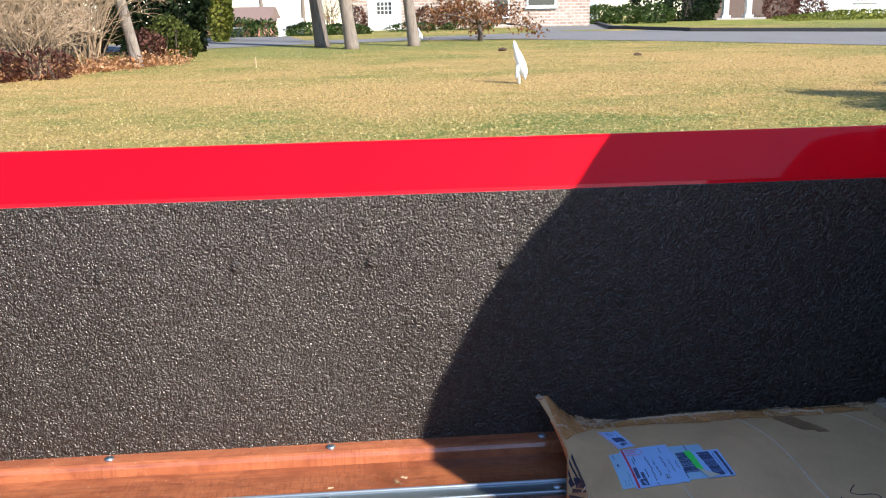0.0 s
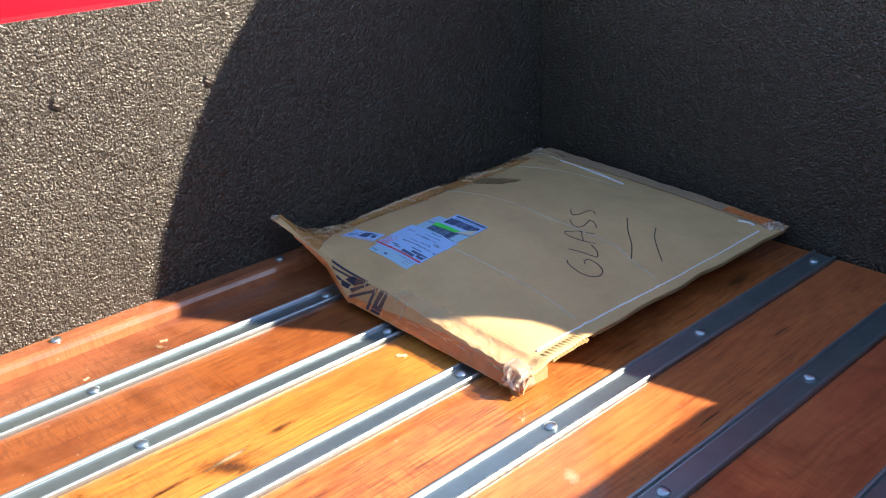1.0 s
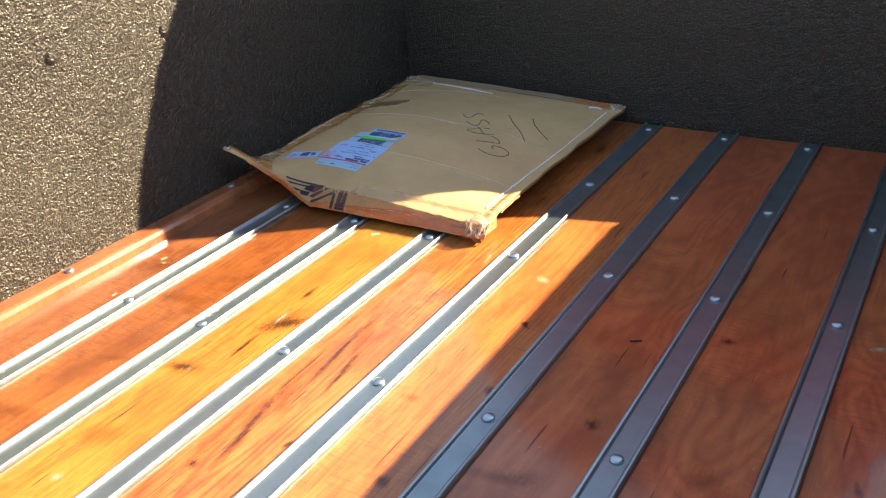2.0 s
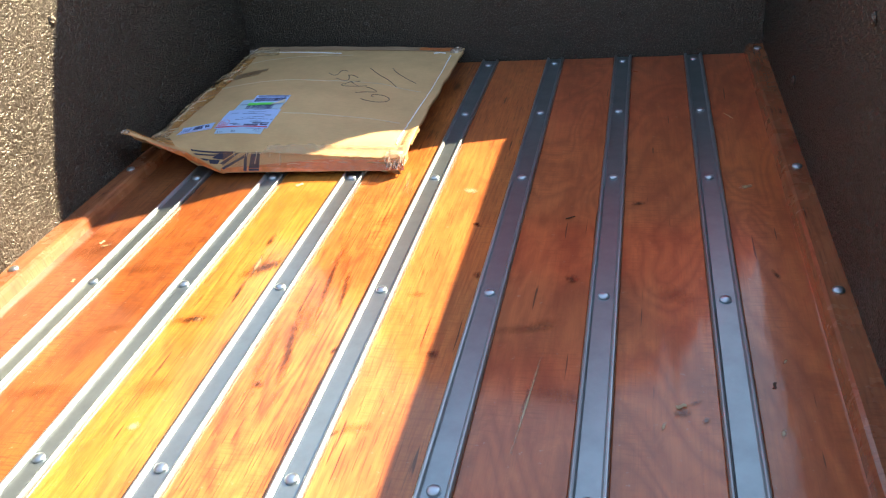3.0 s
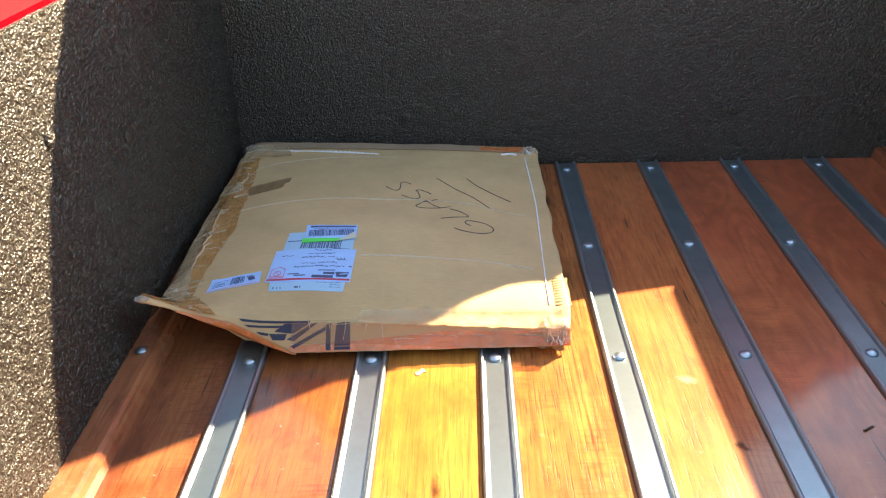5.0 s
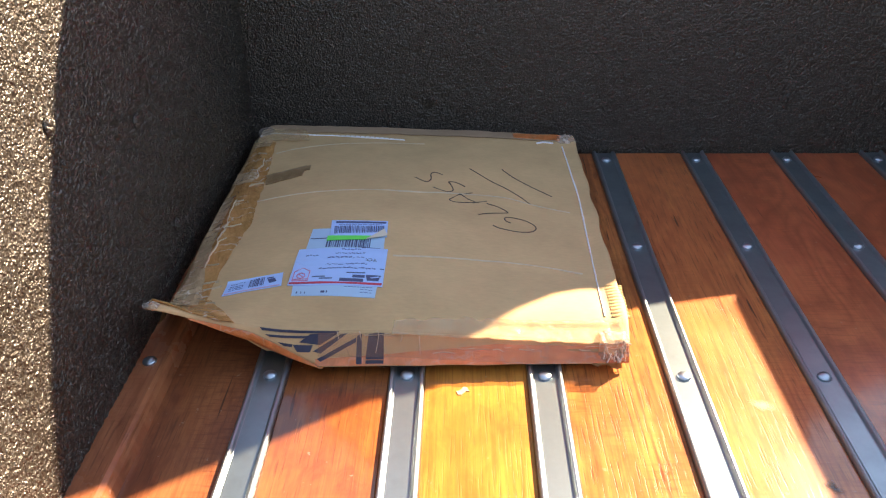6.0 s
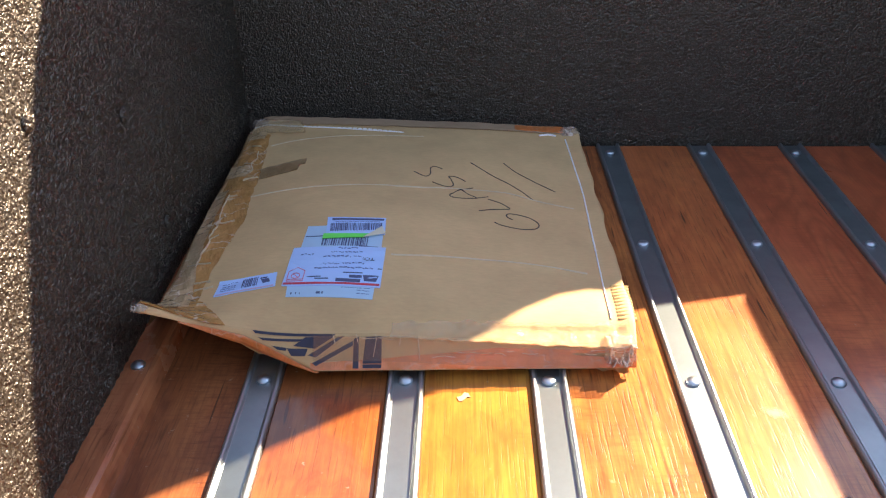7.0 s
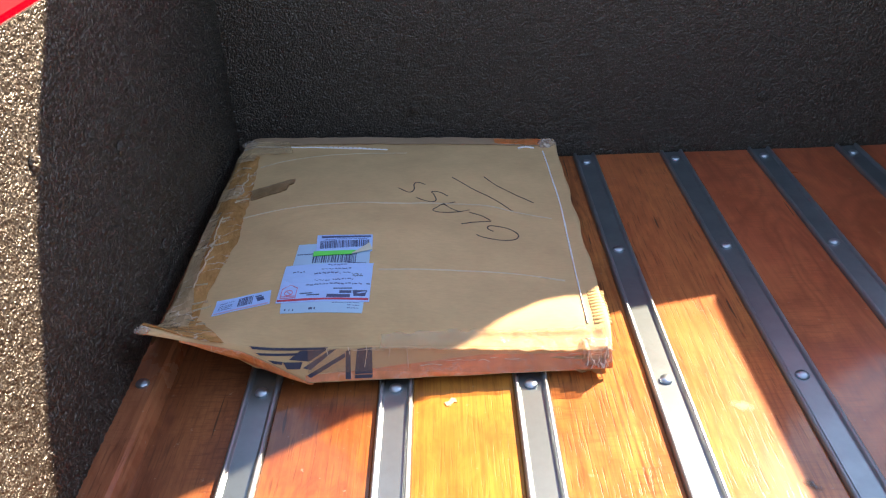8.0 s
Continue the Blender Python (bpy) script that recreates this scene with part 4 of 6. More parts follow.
def stroke(name, points, width, mat, parent, lift=0.0006, label="", fine=6, place=on_top):
    """A drawn line: a narrow raised ribbon through the points, smoothed, lying on the parcel."""
    pts = [Vector(p) for p in points]
    path = []
    for i in range(len(pts) - 1):
        p0, p1, p2, p3 = pts[max(i - 1, 0)], pts[i], pts[i + 1], pts[min(i + 2, len(pts) - 1)]
        for k in range(fine):
            t = k / fine
            path.append(0.5 * ((2 * p1) + (p2 - p0) * t + (2 * p0 - 5 * p1 + 4 * p2 - p3) * t * t + (3 * p1 - p0 - 3 * p2 + p3) * t ** 3))
    path.append(pts[-1])
    verts, faces = [], []
    for i, p in enumerate(path):
        d = path[min(i + 1, len(path) - 1)] - path[max(i - 1, 0)]
        nrm = Vector((-d.y, d.x)).normalized() * width / 2
        for q, h in ((p - nrm, -0.0004), (p - nrm * 0.6, lift), (p + nrm * 0.6, lift), (p + nrm, -0.0004)):
            verts.append(place(q.x, q.y, h))
    for i in range(len(path) - 1):
        for k in range(3):
            a = i * 4 + k
            faces.append((a, a + 1, a + 5, a + 4))
    bm = bmesh.new()
    me = data_mesh(name, verts, faces, mat)
    bm.from_mesh(me)
    bpy.data.meshes.remove(me)
    bmesh.ops.recalc_face_normals(bm, faces=bm.faces)
    if sum(q.normal.z for q in bm.faces) < 0:
        bmesh.ops.reverse_faces(bm, faces=bm.faces)
    return part(name, bm, mat, parent, label)


# the word GLASS and two underlines, in felt pen
LETTERS = {
    "G": [[(0.4496, -0.3771), (0.4427, -0.3723), (0.4417, -0.3647), (0.4477, -0.3610), (0.4620, -0.3629), (0.4759, -0.3699), (0.4836, -0.3815), (0.4834, -0.3912), (0.4765, -0.3988), (0.4622, -0.4020), (0.4455, -0.3996), (0.4316, -0.3961), (0.4243, -0.3902)]],
    "L": [[(0.4171, -0.3263), (0.4345, -0.3338), (0.4471, -0.3460)], [(0.4470, -0.3478), (0.4249, -0.3543), (0.4038, -0.3635)]],
    "A": [[(0.4174, -0.3167), (0.3994, -0.3276), (0.3802, -0.3319), (0.3670, -0.3305), (0.3632, -0.3247), (0.3700, -0.3134), (0.3820, -0.3034), (0.3965, -0.2942)], [(0.3766, -0.3036), (0.3893, -0.3155), (0.4023, -0.3272)]],
    "S": [[(0.3097, -0.2528), (0.3209, -0.2639), (0.3287, -0.2675), (0.3339, -0.2571), (0.3332, -0.2379), (0.3371, -0.2308), (0.3434, -0.2318), (0.3513, -0.2394)], [(0.3377, -0.2866), (0.3520, -0.2967), (0.3625, -0.2991), (0.3679, -0.2911), (0.3639, -0.2726), (0.3608, -0.2659), (0.3685, -0.2638), (0.3777, -0.2691), (0.3859, -0.2768)]],
    "line": [[(0.3934, -0.2080), (0.4231, -0.2431), (0.4556, -0.2752), (0.4839, -0.3129)], [(0.4446, -0.1986), (0.4617, -0.2254), (0.4909, -0.2557), (0.5166, -0.2795)]],
}
for key, lines in LETTERS.items():
    for k in lines:
        stroke("pen_stroke", k, 0.0021, marker, sheet, 0.0005, "black felt-pen stroke")


def stitches(points, width, gap, run):
    """Sewing thread: a line of short white stitches through the points."""
    pts = [Vector(p) for p in points]
    for a, b in zip(pts, pts[1:]):
        n = max(1, round((b - a).length / run))
        for i in range(n):
            p, q = a.lerp(b, i / n), a.lerp(b, (i + 1 - gap) / n)
            stroke("stitch", [p, p.lerp(q, 0.5), q], width, thread_white, parcel, 0.0014, "", 2)


stroke("white_string", [(0.5531, -0.0713), (0.5557, -0.1689), (0.5575, -0.2878), (0.5537, -0.4440), (0.5518, -0.5412), (0.5518, -0.5900)], 0.0019, thread_white, parcel, 0.0016, "white string along the edge", 14)
stroke("white_string", [(0.0300, -0.0551), (0.1459, -0.0625), (0.2834, -0.0783)], 0.0020, thread_white, parcel, 0.0012, "white string along the edge", 14)
stroke("white_string", [(0.5100, -0.0636), (0.525, -0.0555), (0.5385, -0.0601)], 0.0030, thread_white, parcel, 0.0024, "white string along the edge", 8)
stitches([(0.5531, -0.0713), (0.5557, -0.1689), (0.5575, -0.2878), (0.5537, -0.4440)], 0.0028, 0.25, 0.0085)
stitches([(0.0300, -0.0551), (0.0900, -0.0562), (0.1459, -0.0625), (0.2150, -0.0645), (0.2834, -0.0783)], 0.0026, 0.25, 0.0085)

# pale worn creases
card_worn = make_card("worn_cardboard_crease", (0.74, 0.58, 0.40), 0.3)
stroke("crease", [(0.0778, -0.3342), (0.1334, -0.3173), (0.1912, -0.3111), (0.2554, -0.3115), (0.3077, -0.3113), (0.3670, -0.3050), (0.4421, -0.2995), (0.4863, -0.3127), (0.5387, -0.3269)], 0.0030, card_worn, sheet, 0.0007, "pale worn crease")
stroke("crease", [(0.2934, -0.4996), (0.3884, -0.4916), (0.4626, -0.4880), (0.5359, -0.4984)], 0.0024, card_worn, sheet, 0.0007, "pale worn crease")
stroke("crease", [(0.0747, -0.1430), (0.1196, -0.1151), (0.1644, -0.1015), (0.2173, -0.0957), (0.3172, -0.0945)], 0.0024, card_worn, sheet, 0.0007, "pale worn crease")


def ribbon(name, outer, inner, mat, lift, label, n=90, m=10, crinkle=0.002, ragged=0.0025):
    """A length of tape between two lines of (x, y) laid on the parcel."""
    def along(pts, t):
        k = t * (len(pts) - 1)
        i = min(int(k), len(pts) - 2)
        return Vector(pts[i]).lerp(Vector(pts[i + 1]), k - i)

    rows = []
    for i in range(n + 1):
        a, b = along(outer, i / n), along(inner, i / n)
        row = []
        for j in range(m + 1):
            q = a.lerp(b, j / m)
            if j in (0, m):
                q = q + Vector((ragged * noise.noise((q.x * 28, q.y * 55, 4.0)), 0))
            fold = abs(noise.noise((q.x * 45, q.y * 85, 2.0))) + 0.6 * abs(noise.noise((q.x * 130, q.y * 90, 6.0)))
            row.append(on_top(q.x, q.y, lift + crinkle * fold))
        rows.append(row)
    return grid_part(name, rows, mat, parcel, label, 0.0004, smooth=False)


# tapes
ribbon("brown_tape", [(0.030, -0.088), (0.034, -0.25), (0.034, -0.42), (0.034, -0.585)], [(0.0660, -0.100), (0.0740, -0.180), (0.0825, -0.2761), (0.0845, -0.330), (0.0892, -0.3971), (0.0845, -0.442), (0.0800, -0.480), (0.0735, -0.535), (0.0747, -0.5875)], tape_brown, 0.0011, "crinkled brown packing tape", 120, 14)
decal("brown_tape", [(0.034, -0.578), (0.082, -0.586), (0.118, -0.636), (0.040, -0.655)], tape_brown, parcel, 0.0016, "crinkled brown packing tape", 30, 16, 0.003, 0.0016)
decal("brown_tape", [(0.0752, -0.2387), (0.1360, -0.2020), (0.1350, -0.2440), (0.0836, -0.2741)], tape_flat, parcel, 0.0015, "strip of brown packing tape", 10, 5, 0.003, 0.0004)
decal("brown_tape", [(0.1340, -0.2050), (0.1420, -0.2010), (0.1427, -0.2205), (0.1340, -0.2240)], tape_flat, parcel, 0.0015, "strip of brown packing tape", 4, 4, 0.002, 0.0004)
# clear tape that shows the pale card, wrapped over the side by the wall
ribbon("clear_tape", [(0.028, -0.300), (0.030, -0.42), (0.030, -0.50), (0.034, -0.60)], [(0.044, -0.300), (0.047, -0.42), (0.052, -0.50), (0.070, -0.60)], tape_pale, 0.0024, "clear crinkled tape over pale card", 70, 8, 0.0016)
for y0, y1 in ((-0.088, -0.116), (-0.218, -0.258), (-0.545, -0.60)):
    ribbon("clear_tape", [(0.029, y0), (0.029, y1)], [(0.060, y0 - 0.006), (0.062, y1 - 0.006)], tape_pale, 0.0030, "clear crinkled tape", 16, 10, 0.0022, 0.004)
# sharp wrinkles in the tapes, their glints put in as pale colour
tape_shine = make_plain("painted_fold_glint", (0.78, 0.70, 0.62), 0.2, 0.2, 200)
tape_gleam = make_plain("painted_wrinkle_glint", (0.58, 0.45, 0.31), 0.3, 0.3, 200)
wr = random.Random(12)
RIDGE = [(0.058, -0.10), (0.062, -0.17), (0.064, -0.25), (0.050, -0.325), (0.055, -0.40), (0.054, -0.45), (0.052, -0.51), (0.066, -0.57), (0.080, -0.60)]
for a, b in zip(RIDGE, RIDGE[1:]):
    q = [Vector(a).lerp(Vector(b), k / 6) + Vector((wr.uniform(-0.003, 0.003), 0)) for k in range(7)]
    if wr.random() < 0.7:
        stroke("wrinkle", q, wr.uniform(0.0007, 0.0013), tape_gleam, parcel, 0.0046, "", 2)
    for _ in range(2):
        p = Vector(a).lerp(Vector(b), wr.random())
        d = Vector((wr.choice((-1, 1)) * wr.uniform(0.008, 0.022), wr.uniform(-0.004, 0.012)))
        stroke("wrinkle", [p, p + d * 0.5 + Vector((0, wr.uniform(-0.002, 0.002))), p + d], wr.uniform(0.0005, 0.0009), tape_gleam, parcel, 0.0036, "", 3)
decal("back_flap", [(BX0 + 0.012, BY1 + 0.001), (BX1 - 0.006, BY1 + 0.001), (BX1 - 0.012, BY1 - 0.030), (BX0 + 0.004, BY1 - 0.030)], make_card("pinkish_cardboard", (0.46, 0.30, 0.19), 0.2), parcel, 0.0021, "folded cardboard flap along the back edge", 40, 5, 0.004)
decal("back_tape", [(0.47, -0.028), (0.556, -0.024), (0.552, -0.048), (0.472, -0.046)], tape_orange, parcel, 0.0030, "reddish tape on the back flap", 12, 4, 0.003, 0.001)
decal("clear_tape", [(0.030, -0.100), (0.12, -0.088), (0.11, -0.045), (0.034, -0.040)], tape_clear, parcel, 0.0032, "clear crinkled tape", 24, 14, 0.006, 0.003)
decal("clear_tape", [(0.300, -0.612), (0.570, -0.598), (0.574, -0.632), (0.300, -0.634)], tape_clear, parcel, 0.0016, "clear crinkled tape", 70, 12, 0.004, 0.002)


def front_patch(name, corners, mat, parent, lift, label="", n=24, m=5):
    """A thin patch on the parcel's front face between four corners (x, metres down from the fold), cut off at the rim."""
    a, b, c, d = [Vector(q) for q in corners]
    rows = []
    for j in range(m + 1):
        row = []
        for i in range(n + 1):
            q = a.lerp(b, i / n).lerp(d.lerp(c, i / n), j / m)
            row.append(front_at(q.x, min(q.y, front_run(q.x) * (0.97 + 0.01 * j / m)), lift))
        rows.append(row)
    return grid_part(name, rows, mat, parent, label, 0.0004, smooth=False)


# dark printed stripes on the front face
for corners in (
        ((0.147, -0.001), (0.239, 0.000), (0.237, 0.003), (0.151, 0.003)),
        ((0.154, 0.0074), (0.205, 0.0060), (0.198, 0.0090), (0.160, 0.0100)),
        ((0.169, 0.0150), (0.186, 0.0165), (0.185, 0.0198), (0.176, 0.0190)),
        ((0.206, 0.0038), (0.237, 0.0030), (0.217, 0.0165), (0.193, 0.0138)),
        ((0.186, 0.0168), (0.209, 0.0168), (0.206, 0.0250), (0.191, 0.0250)),
        ((0.241, 0.0038), (0.249, 0.0022), (0.218, 0.0262), (0.209, 0.0240)),
        ((0.259, 0.0074), (0.259, 0.0126), (0.218, 0.0357), (0.214, 0.0325)),
        ((0.260, 0.0052), (0.2655, 0.0030), (0.2655, 0.0378), (0.2590, 0.0378)),
        ((0.2735, 0.0030), (0.2910, 0.0020), (0.2910, 0.0325), (0.2700, 0.0325)),
        ((0.2700, 0.0335), (0.2910, 0.0335), (0.2905, 0.0375), (0.2700, 0.0375)),
):
    front_patch("printed_stripe", corners, ink_blue, parcel, 0.0010, "dark blue printed stripe", 8, 4)
# front tapes: orange bounce from the boards is put into their colour
front_patch("front_tape", ((0.212, 0.0325), (0.300, 0.026), (0.300, 0.05), (0.212, 0.05)), tape_orange, parcel, 0.0005, "crinkled tape over the front face, orange floor bounce in its colour", 24, 4)
front_patch("front_tape", ((0.300, 0.026), (0.420, 0.009), (0.420, 0.05), (0.300, 0.05)), tape_orange, parcel, 0.0005, "crinkled tape over the front face, orange floor bounce in its colour", 30, 6)
front_patch("front_tape", ((0.420, 0.009), (0.575, 0.004), (0.575, 0.05), (0.420, 0.05)), tape_orange, parcel, 0.0005, "crinkled tape over the front face, orange floor bounce in its colour", 40, 6)
front_patch("clear_tape", ((0.215, 0.002), (0.574, 0.001), (0.574, 0.030), (0.215, 0.030)), tape_haze, parcel, 0.0016, "clear crinkled tape", 60, 5)


def on_front(x, s, lift):
    return front_at(x, s, lift)


# pale wrinkle strokes on the front tape, painted as its highlights
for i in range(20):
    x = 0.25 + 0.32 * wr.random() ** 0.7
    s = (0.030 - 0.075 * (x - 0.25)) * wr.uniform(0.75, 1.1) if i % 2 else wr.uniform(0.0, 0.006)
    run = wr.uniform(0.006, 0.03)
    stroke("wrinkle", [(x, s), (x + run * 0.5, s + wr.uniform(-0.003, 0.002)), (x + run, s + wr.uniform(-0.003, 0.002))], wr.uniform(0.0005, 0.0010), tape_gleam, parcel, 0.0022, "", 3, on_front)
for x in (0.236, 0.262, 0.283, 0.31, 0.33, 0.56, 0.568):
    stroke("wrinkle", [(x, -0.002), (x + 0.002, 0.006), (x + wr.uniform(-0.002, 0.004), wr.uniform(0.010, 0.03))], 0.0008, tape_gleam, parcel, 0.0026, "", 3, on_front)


def crumple(name, centre, size, mat, parent, label, seed, boxy=1.0):
    """A crumpled wad: a faceted lump, nearer a box as boxy falls below 1."""
    bm = bmesh.new()
    bmesh.ops.create_icosphere(bm, subdivisions=4, radius=1.0)
    for v in bm.verts:
        d = [math.copysign(abs(c) ** boxy, c) for c in v.co]
        k = 1 + 0.22 * noise.noise(v.co * 2.3 + Vector((seed, 0, 0))) + 0.14 * abs(noise.noise(v.co * 7 + Vector((0, seed, 0))))
        v.co = Vector((d[0] * size[0], d[1] * size[1], d[2] * size[2])) * k + Vector(centre)
    return part(name, bm, mat, parent, label)


crumple("crumpled_tape", (0.562, -0.040, 0.039), (0.017, 0.016, 0.010), tape_wad, parcel, "wad of clear tape on the corner", 1.0)
crumple("crumpled_tape", (0.557, -0.629, 0.0270), (0.0165, 0.0130, 0.0135), tape_wad, parcel, "wad of clear tape on the corner", 5.0, 0.4)
# bright strokes over the wad: its glints painted as pale wrinkles
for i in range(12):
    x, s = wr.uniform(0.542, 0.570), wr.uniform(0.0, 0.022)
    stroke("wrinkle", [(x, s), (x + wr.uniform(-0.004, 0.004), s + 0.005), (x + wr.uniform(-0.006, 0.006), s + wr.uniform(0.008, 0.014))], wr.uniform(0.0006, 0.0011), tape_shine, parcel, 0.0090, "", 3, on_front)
crumple("crumpled_tape", (0.041, -0.664, 0.1045), (0.009, 0.006, 0.0035), tape_wad, parcel, "wad of clear tape on the corner", 9.0)
crumple("crumpled_tape", (0.040, -0.044, 0.060), (0.014, 0.012, 0.005), tape_wad, parcel, "wad of clear tape on the corner", 13.0)
# folded flap along the edge by the wall
flap = bmesh.new()
prev = None
for i in range(81):
    y = BY1 - 0.060 + (BY0 + 0.03 - BY1 + 0.060) * i / 80
    z = parcel_top(BX0 + 0.004, y)
    w = 0.003 * noise.noise((y * 17, 3.0, 1.0)) + 0.0015 * noise.noise((y * 70, 1.0, 4.0))
    pair = [flap.verts.new((BX0 + 0.006, y, z + 0.0006)), flap.verts.new((BX0 - 0.003, y, z - 0.003 + w)), flap.verts.new((BX0 - 0.012 + w, y, z - 0.024))]
    if prev:
        flap.faces.new((prev[0], pair[0], pair[1], prev[1]))
        flap.faces.new((prev[1], pair[1], pair[2], prev[2]))
    prev = pair
bmesh.ops.solidify(flap, geom=list(flap.faces), thickness=0.0012)
bmesh.ops.recalc_face_normals(flap, faces=flap.faces)
part("side_flap", flap, card_edge, parcel, "folded cardboard edge by the wall")
# torn lip that hangs from the near corner
lip = bmesh.new()
prev = None
for i in range(7):
    x = 0.530 + 0.036 * i / 6
    b = rim_at(x)
    pair = [lip.verts.new((x, b.y + 0.002, b.z + 0.002)), lip.verts.new((x + 0.002, b.y - 0.003 * math.sin(i * 1.7), b.z - 0.001 - 0.0012 * i))]
    if prev:
        lip.faces.new((prev[0], pair[0], pair[1], prev[1]))
    prev = pair
bmesh.ops.solidify(lip, geom=list(lip.faces), thickness=0.0012)
part("torn_lip", lip, card_edge, parcel, "torn strip of cardboard")

# ---- bits lying on the boards ----


def crumb(name, x, y, length, thick, turn, mat, label):
    bm = box_bm(-length / 2, length / 2, -thick / 2, thick / 2, 0.0, min(thick * 0.5, 0.0008))
    bmesh.ops.subdivide_edges(bm, edges=[e for e in bm.edges if e.calc_length() > length * 0.8], cuts=3)
    for v in bm.verts:
        v.co.y += 0.35 * thick * math.sin(v.co.x / length * 5) + thick * 0.3 * noise.noise(v.co * 200)
    ob = part(name, bm, mat, None, at=pose(x, y, 0.0002, 0, 0, turn))
    tagged(ob, label, "debris")


crumb("splinter", 0.891, -0.797, 0.016, 0.0022, 25, splinter, "dark wood splinter lying on a varnished board")
crumb("straw", 1.164, -0.38, 0.03, 0.0012, 118, chip, "pale straw lying on a varnished board")
crumb("splinter", 1.155, -1.195, 0.012, 0.003, 70, splinter, "dark wood splinter lying on a varnished board")
crumb("wood_chip", 0.382, -0.680, 0.014, 0.007, 20, chip, "pale wood chip lying on a varnished board")
crumb("wood_chip", 1.05, -1.24, 0.012, 0.005, 10, chip, "pale wood chip lying on a varnished board")
crumb("wood_chip", 0.10, -0.90, 0.010, 0.005, 40, chip, "pale wood chip lying on a varnished board")
crumb("wood_chip", 0.12, -1.02, 0.008, 0.004, 70, chip, "pale wood chip lying on a varnished board")

# ---- the garden beyond the rail ----
SLOPE = 0.03


def ground_z(x, y=0.0):
    """The lawn rises gently from the truck, flattens beyond the lane and falls away behind the hedge."""
    d = max(0.0, -x)
    z = GROUND + SLOPE * min(d, 32) + 0.012 * max(0.0, min(d, 60) - 32)
    if d > 33 and y < -4:
        z -= 0.05 * (min(d, 62) - 33) * min(1.0, (-4 - y) / 2)
    return z


def make_lawn():
    n = Nodes("dormant_lawn", roughness=0.9, specular_ior_level=0.1)
    c = n.coords()
    patch = n.noise(n.add("Mapping", vector=c, scale=(0.22, 0.12, 1)), 1.0, 5, 0.65)
    # driest across the middle of the lawn, greener by the truck and along the lane
    away = n.add("SeparateXYZ", out=0, vector=c)
    dry = n.math("SUBTRACT", 1.0, n.math("MINIMUM", 1.0, n.math("ABSOLUTE", n.math("DIVIDE", n.math("ADD", away, 13.5), 9.5))))
    patch = n.math("ADD", patch, n.math("MULTIPLY", n.math("SUBTRACT", dry, 0.45), 0.20))
    middle = n.noise(n.add("Mapping", vector=c, scale=(1.3, 0.6, 1)), 1.0, 5, 0.7)
    patch = n.math("ADD", patch, n.math("MULTIPLY", n.math("SUBTRACT", middle, 0.53), 0.55))
    tuft = n.noise(c, 9.0, 5, 0.7)
    speck = n.noise(n.add("Mapping", vector=c, scale=(12, 26, 12)), 1.0, 5, 0.8)
    col = n.ramp(patch, (0.36, (0.110, 0.150, 0.030)), (0.48, (0.26, 0.205, 0.058)), (0.62, (0.43, 0.265, 0.100)))
    col = n.mix(n.ramp(tuft, (0.44, 0.0), (0.64, 0.6)), col, (0.40, 0.27, 0.100))
    col = n.mix(n.ramp(speck, (0.37, 0.75), (0.51, 0.0)), col, (0.070, 0.076, 0.022))
    col = n.mix(n.ramp(speck, (0.53, 0.0), (0.63, 0.65)), col, (0.54, 0.42, 0.19))
    n.put(n.b, "Base Color", col)
    n.bump(n.math("ADD", n.math("MULTIPLY", tuft, 1.5), speck), 0.8, 0.04)
    return n.m


lawn_mat = make_lawn()
verts, faces = [], []
xs = [-400, -150, -62, -60, -52, -46, -40, -36, -33, -32, -24, -16, -8, 0, 6, 30, 150, 400]
ys = [-400, -150, -60, -30, -15, -9, -6, -5, -4, 0, 7, 15, 30, 60, 150, 400]
for y in ys:
    for x in xs:
        verts.append((x, y, ground_z(x, y)))
for j in range(len(ys) - 1):
    for i in range(len(xs) - 1):
        a = j * len(xs) + i
        faces.append((a, a + 1, a + len(xs) + 1, a + len(xs)))
ground = new("ground", data_mesh("ground", verts, faces, lawn_mat))
tagged(ground, "wide lawn of dry yellow-green winter grass", "lawn", kind="structure")

# grass blades near the truck
rnd = random.Random(11)
verts, faces = [], []
for _ in range(110000):
    d = 4.6 + 19.0 * rnd.random() ** 1.3
    x = -d
    y = rnd.uniform(-0.78, 0.95) * (d + 1.4) - 0.6
    z = ground_z(x)
    h, w, a = rnd.uniform(0.014, 0.032), rnd.uniform(0.003, 0.008), rnd.uniform(0, 6.28)
    lean = Vector((rnd.uniform(-0.03, 0.03), rnd.uniform(-0.03, 0.03), h))
    s = Vector((math.cos(a), math.sin(a), 0)) * w
    b = len(verts)
    p = Vector((x, y, z - 0.002))
    verts += [p - s, p + s, p + lean]
    faces.append((b, b + 1, b + 2))


def make_blade():
    n = Nodes("grass_blades", roughness=0.8, specular_ior_level=0.15)
    r = n.add("NewGeometry", out="Random Per Island")
    n.put(n.b, "Base Color", n.ramp(r, (0.0, (0.09, 0.095, 0.025)), (0.35, (0.22, 0.19, 0.055)), (0.75, (0.44, 0.33, 0.13)), (1.0, (0.60, 0.48, 0.26))))
    return n.m


tagged(new("grass", data_mesh("grass", verts, faces, make_blade())), "short dry grass blades on the lawn", "grass", kind="stuff")


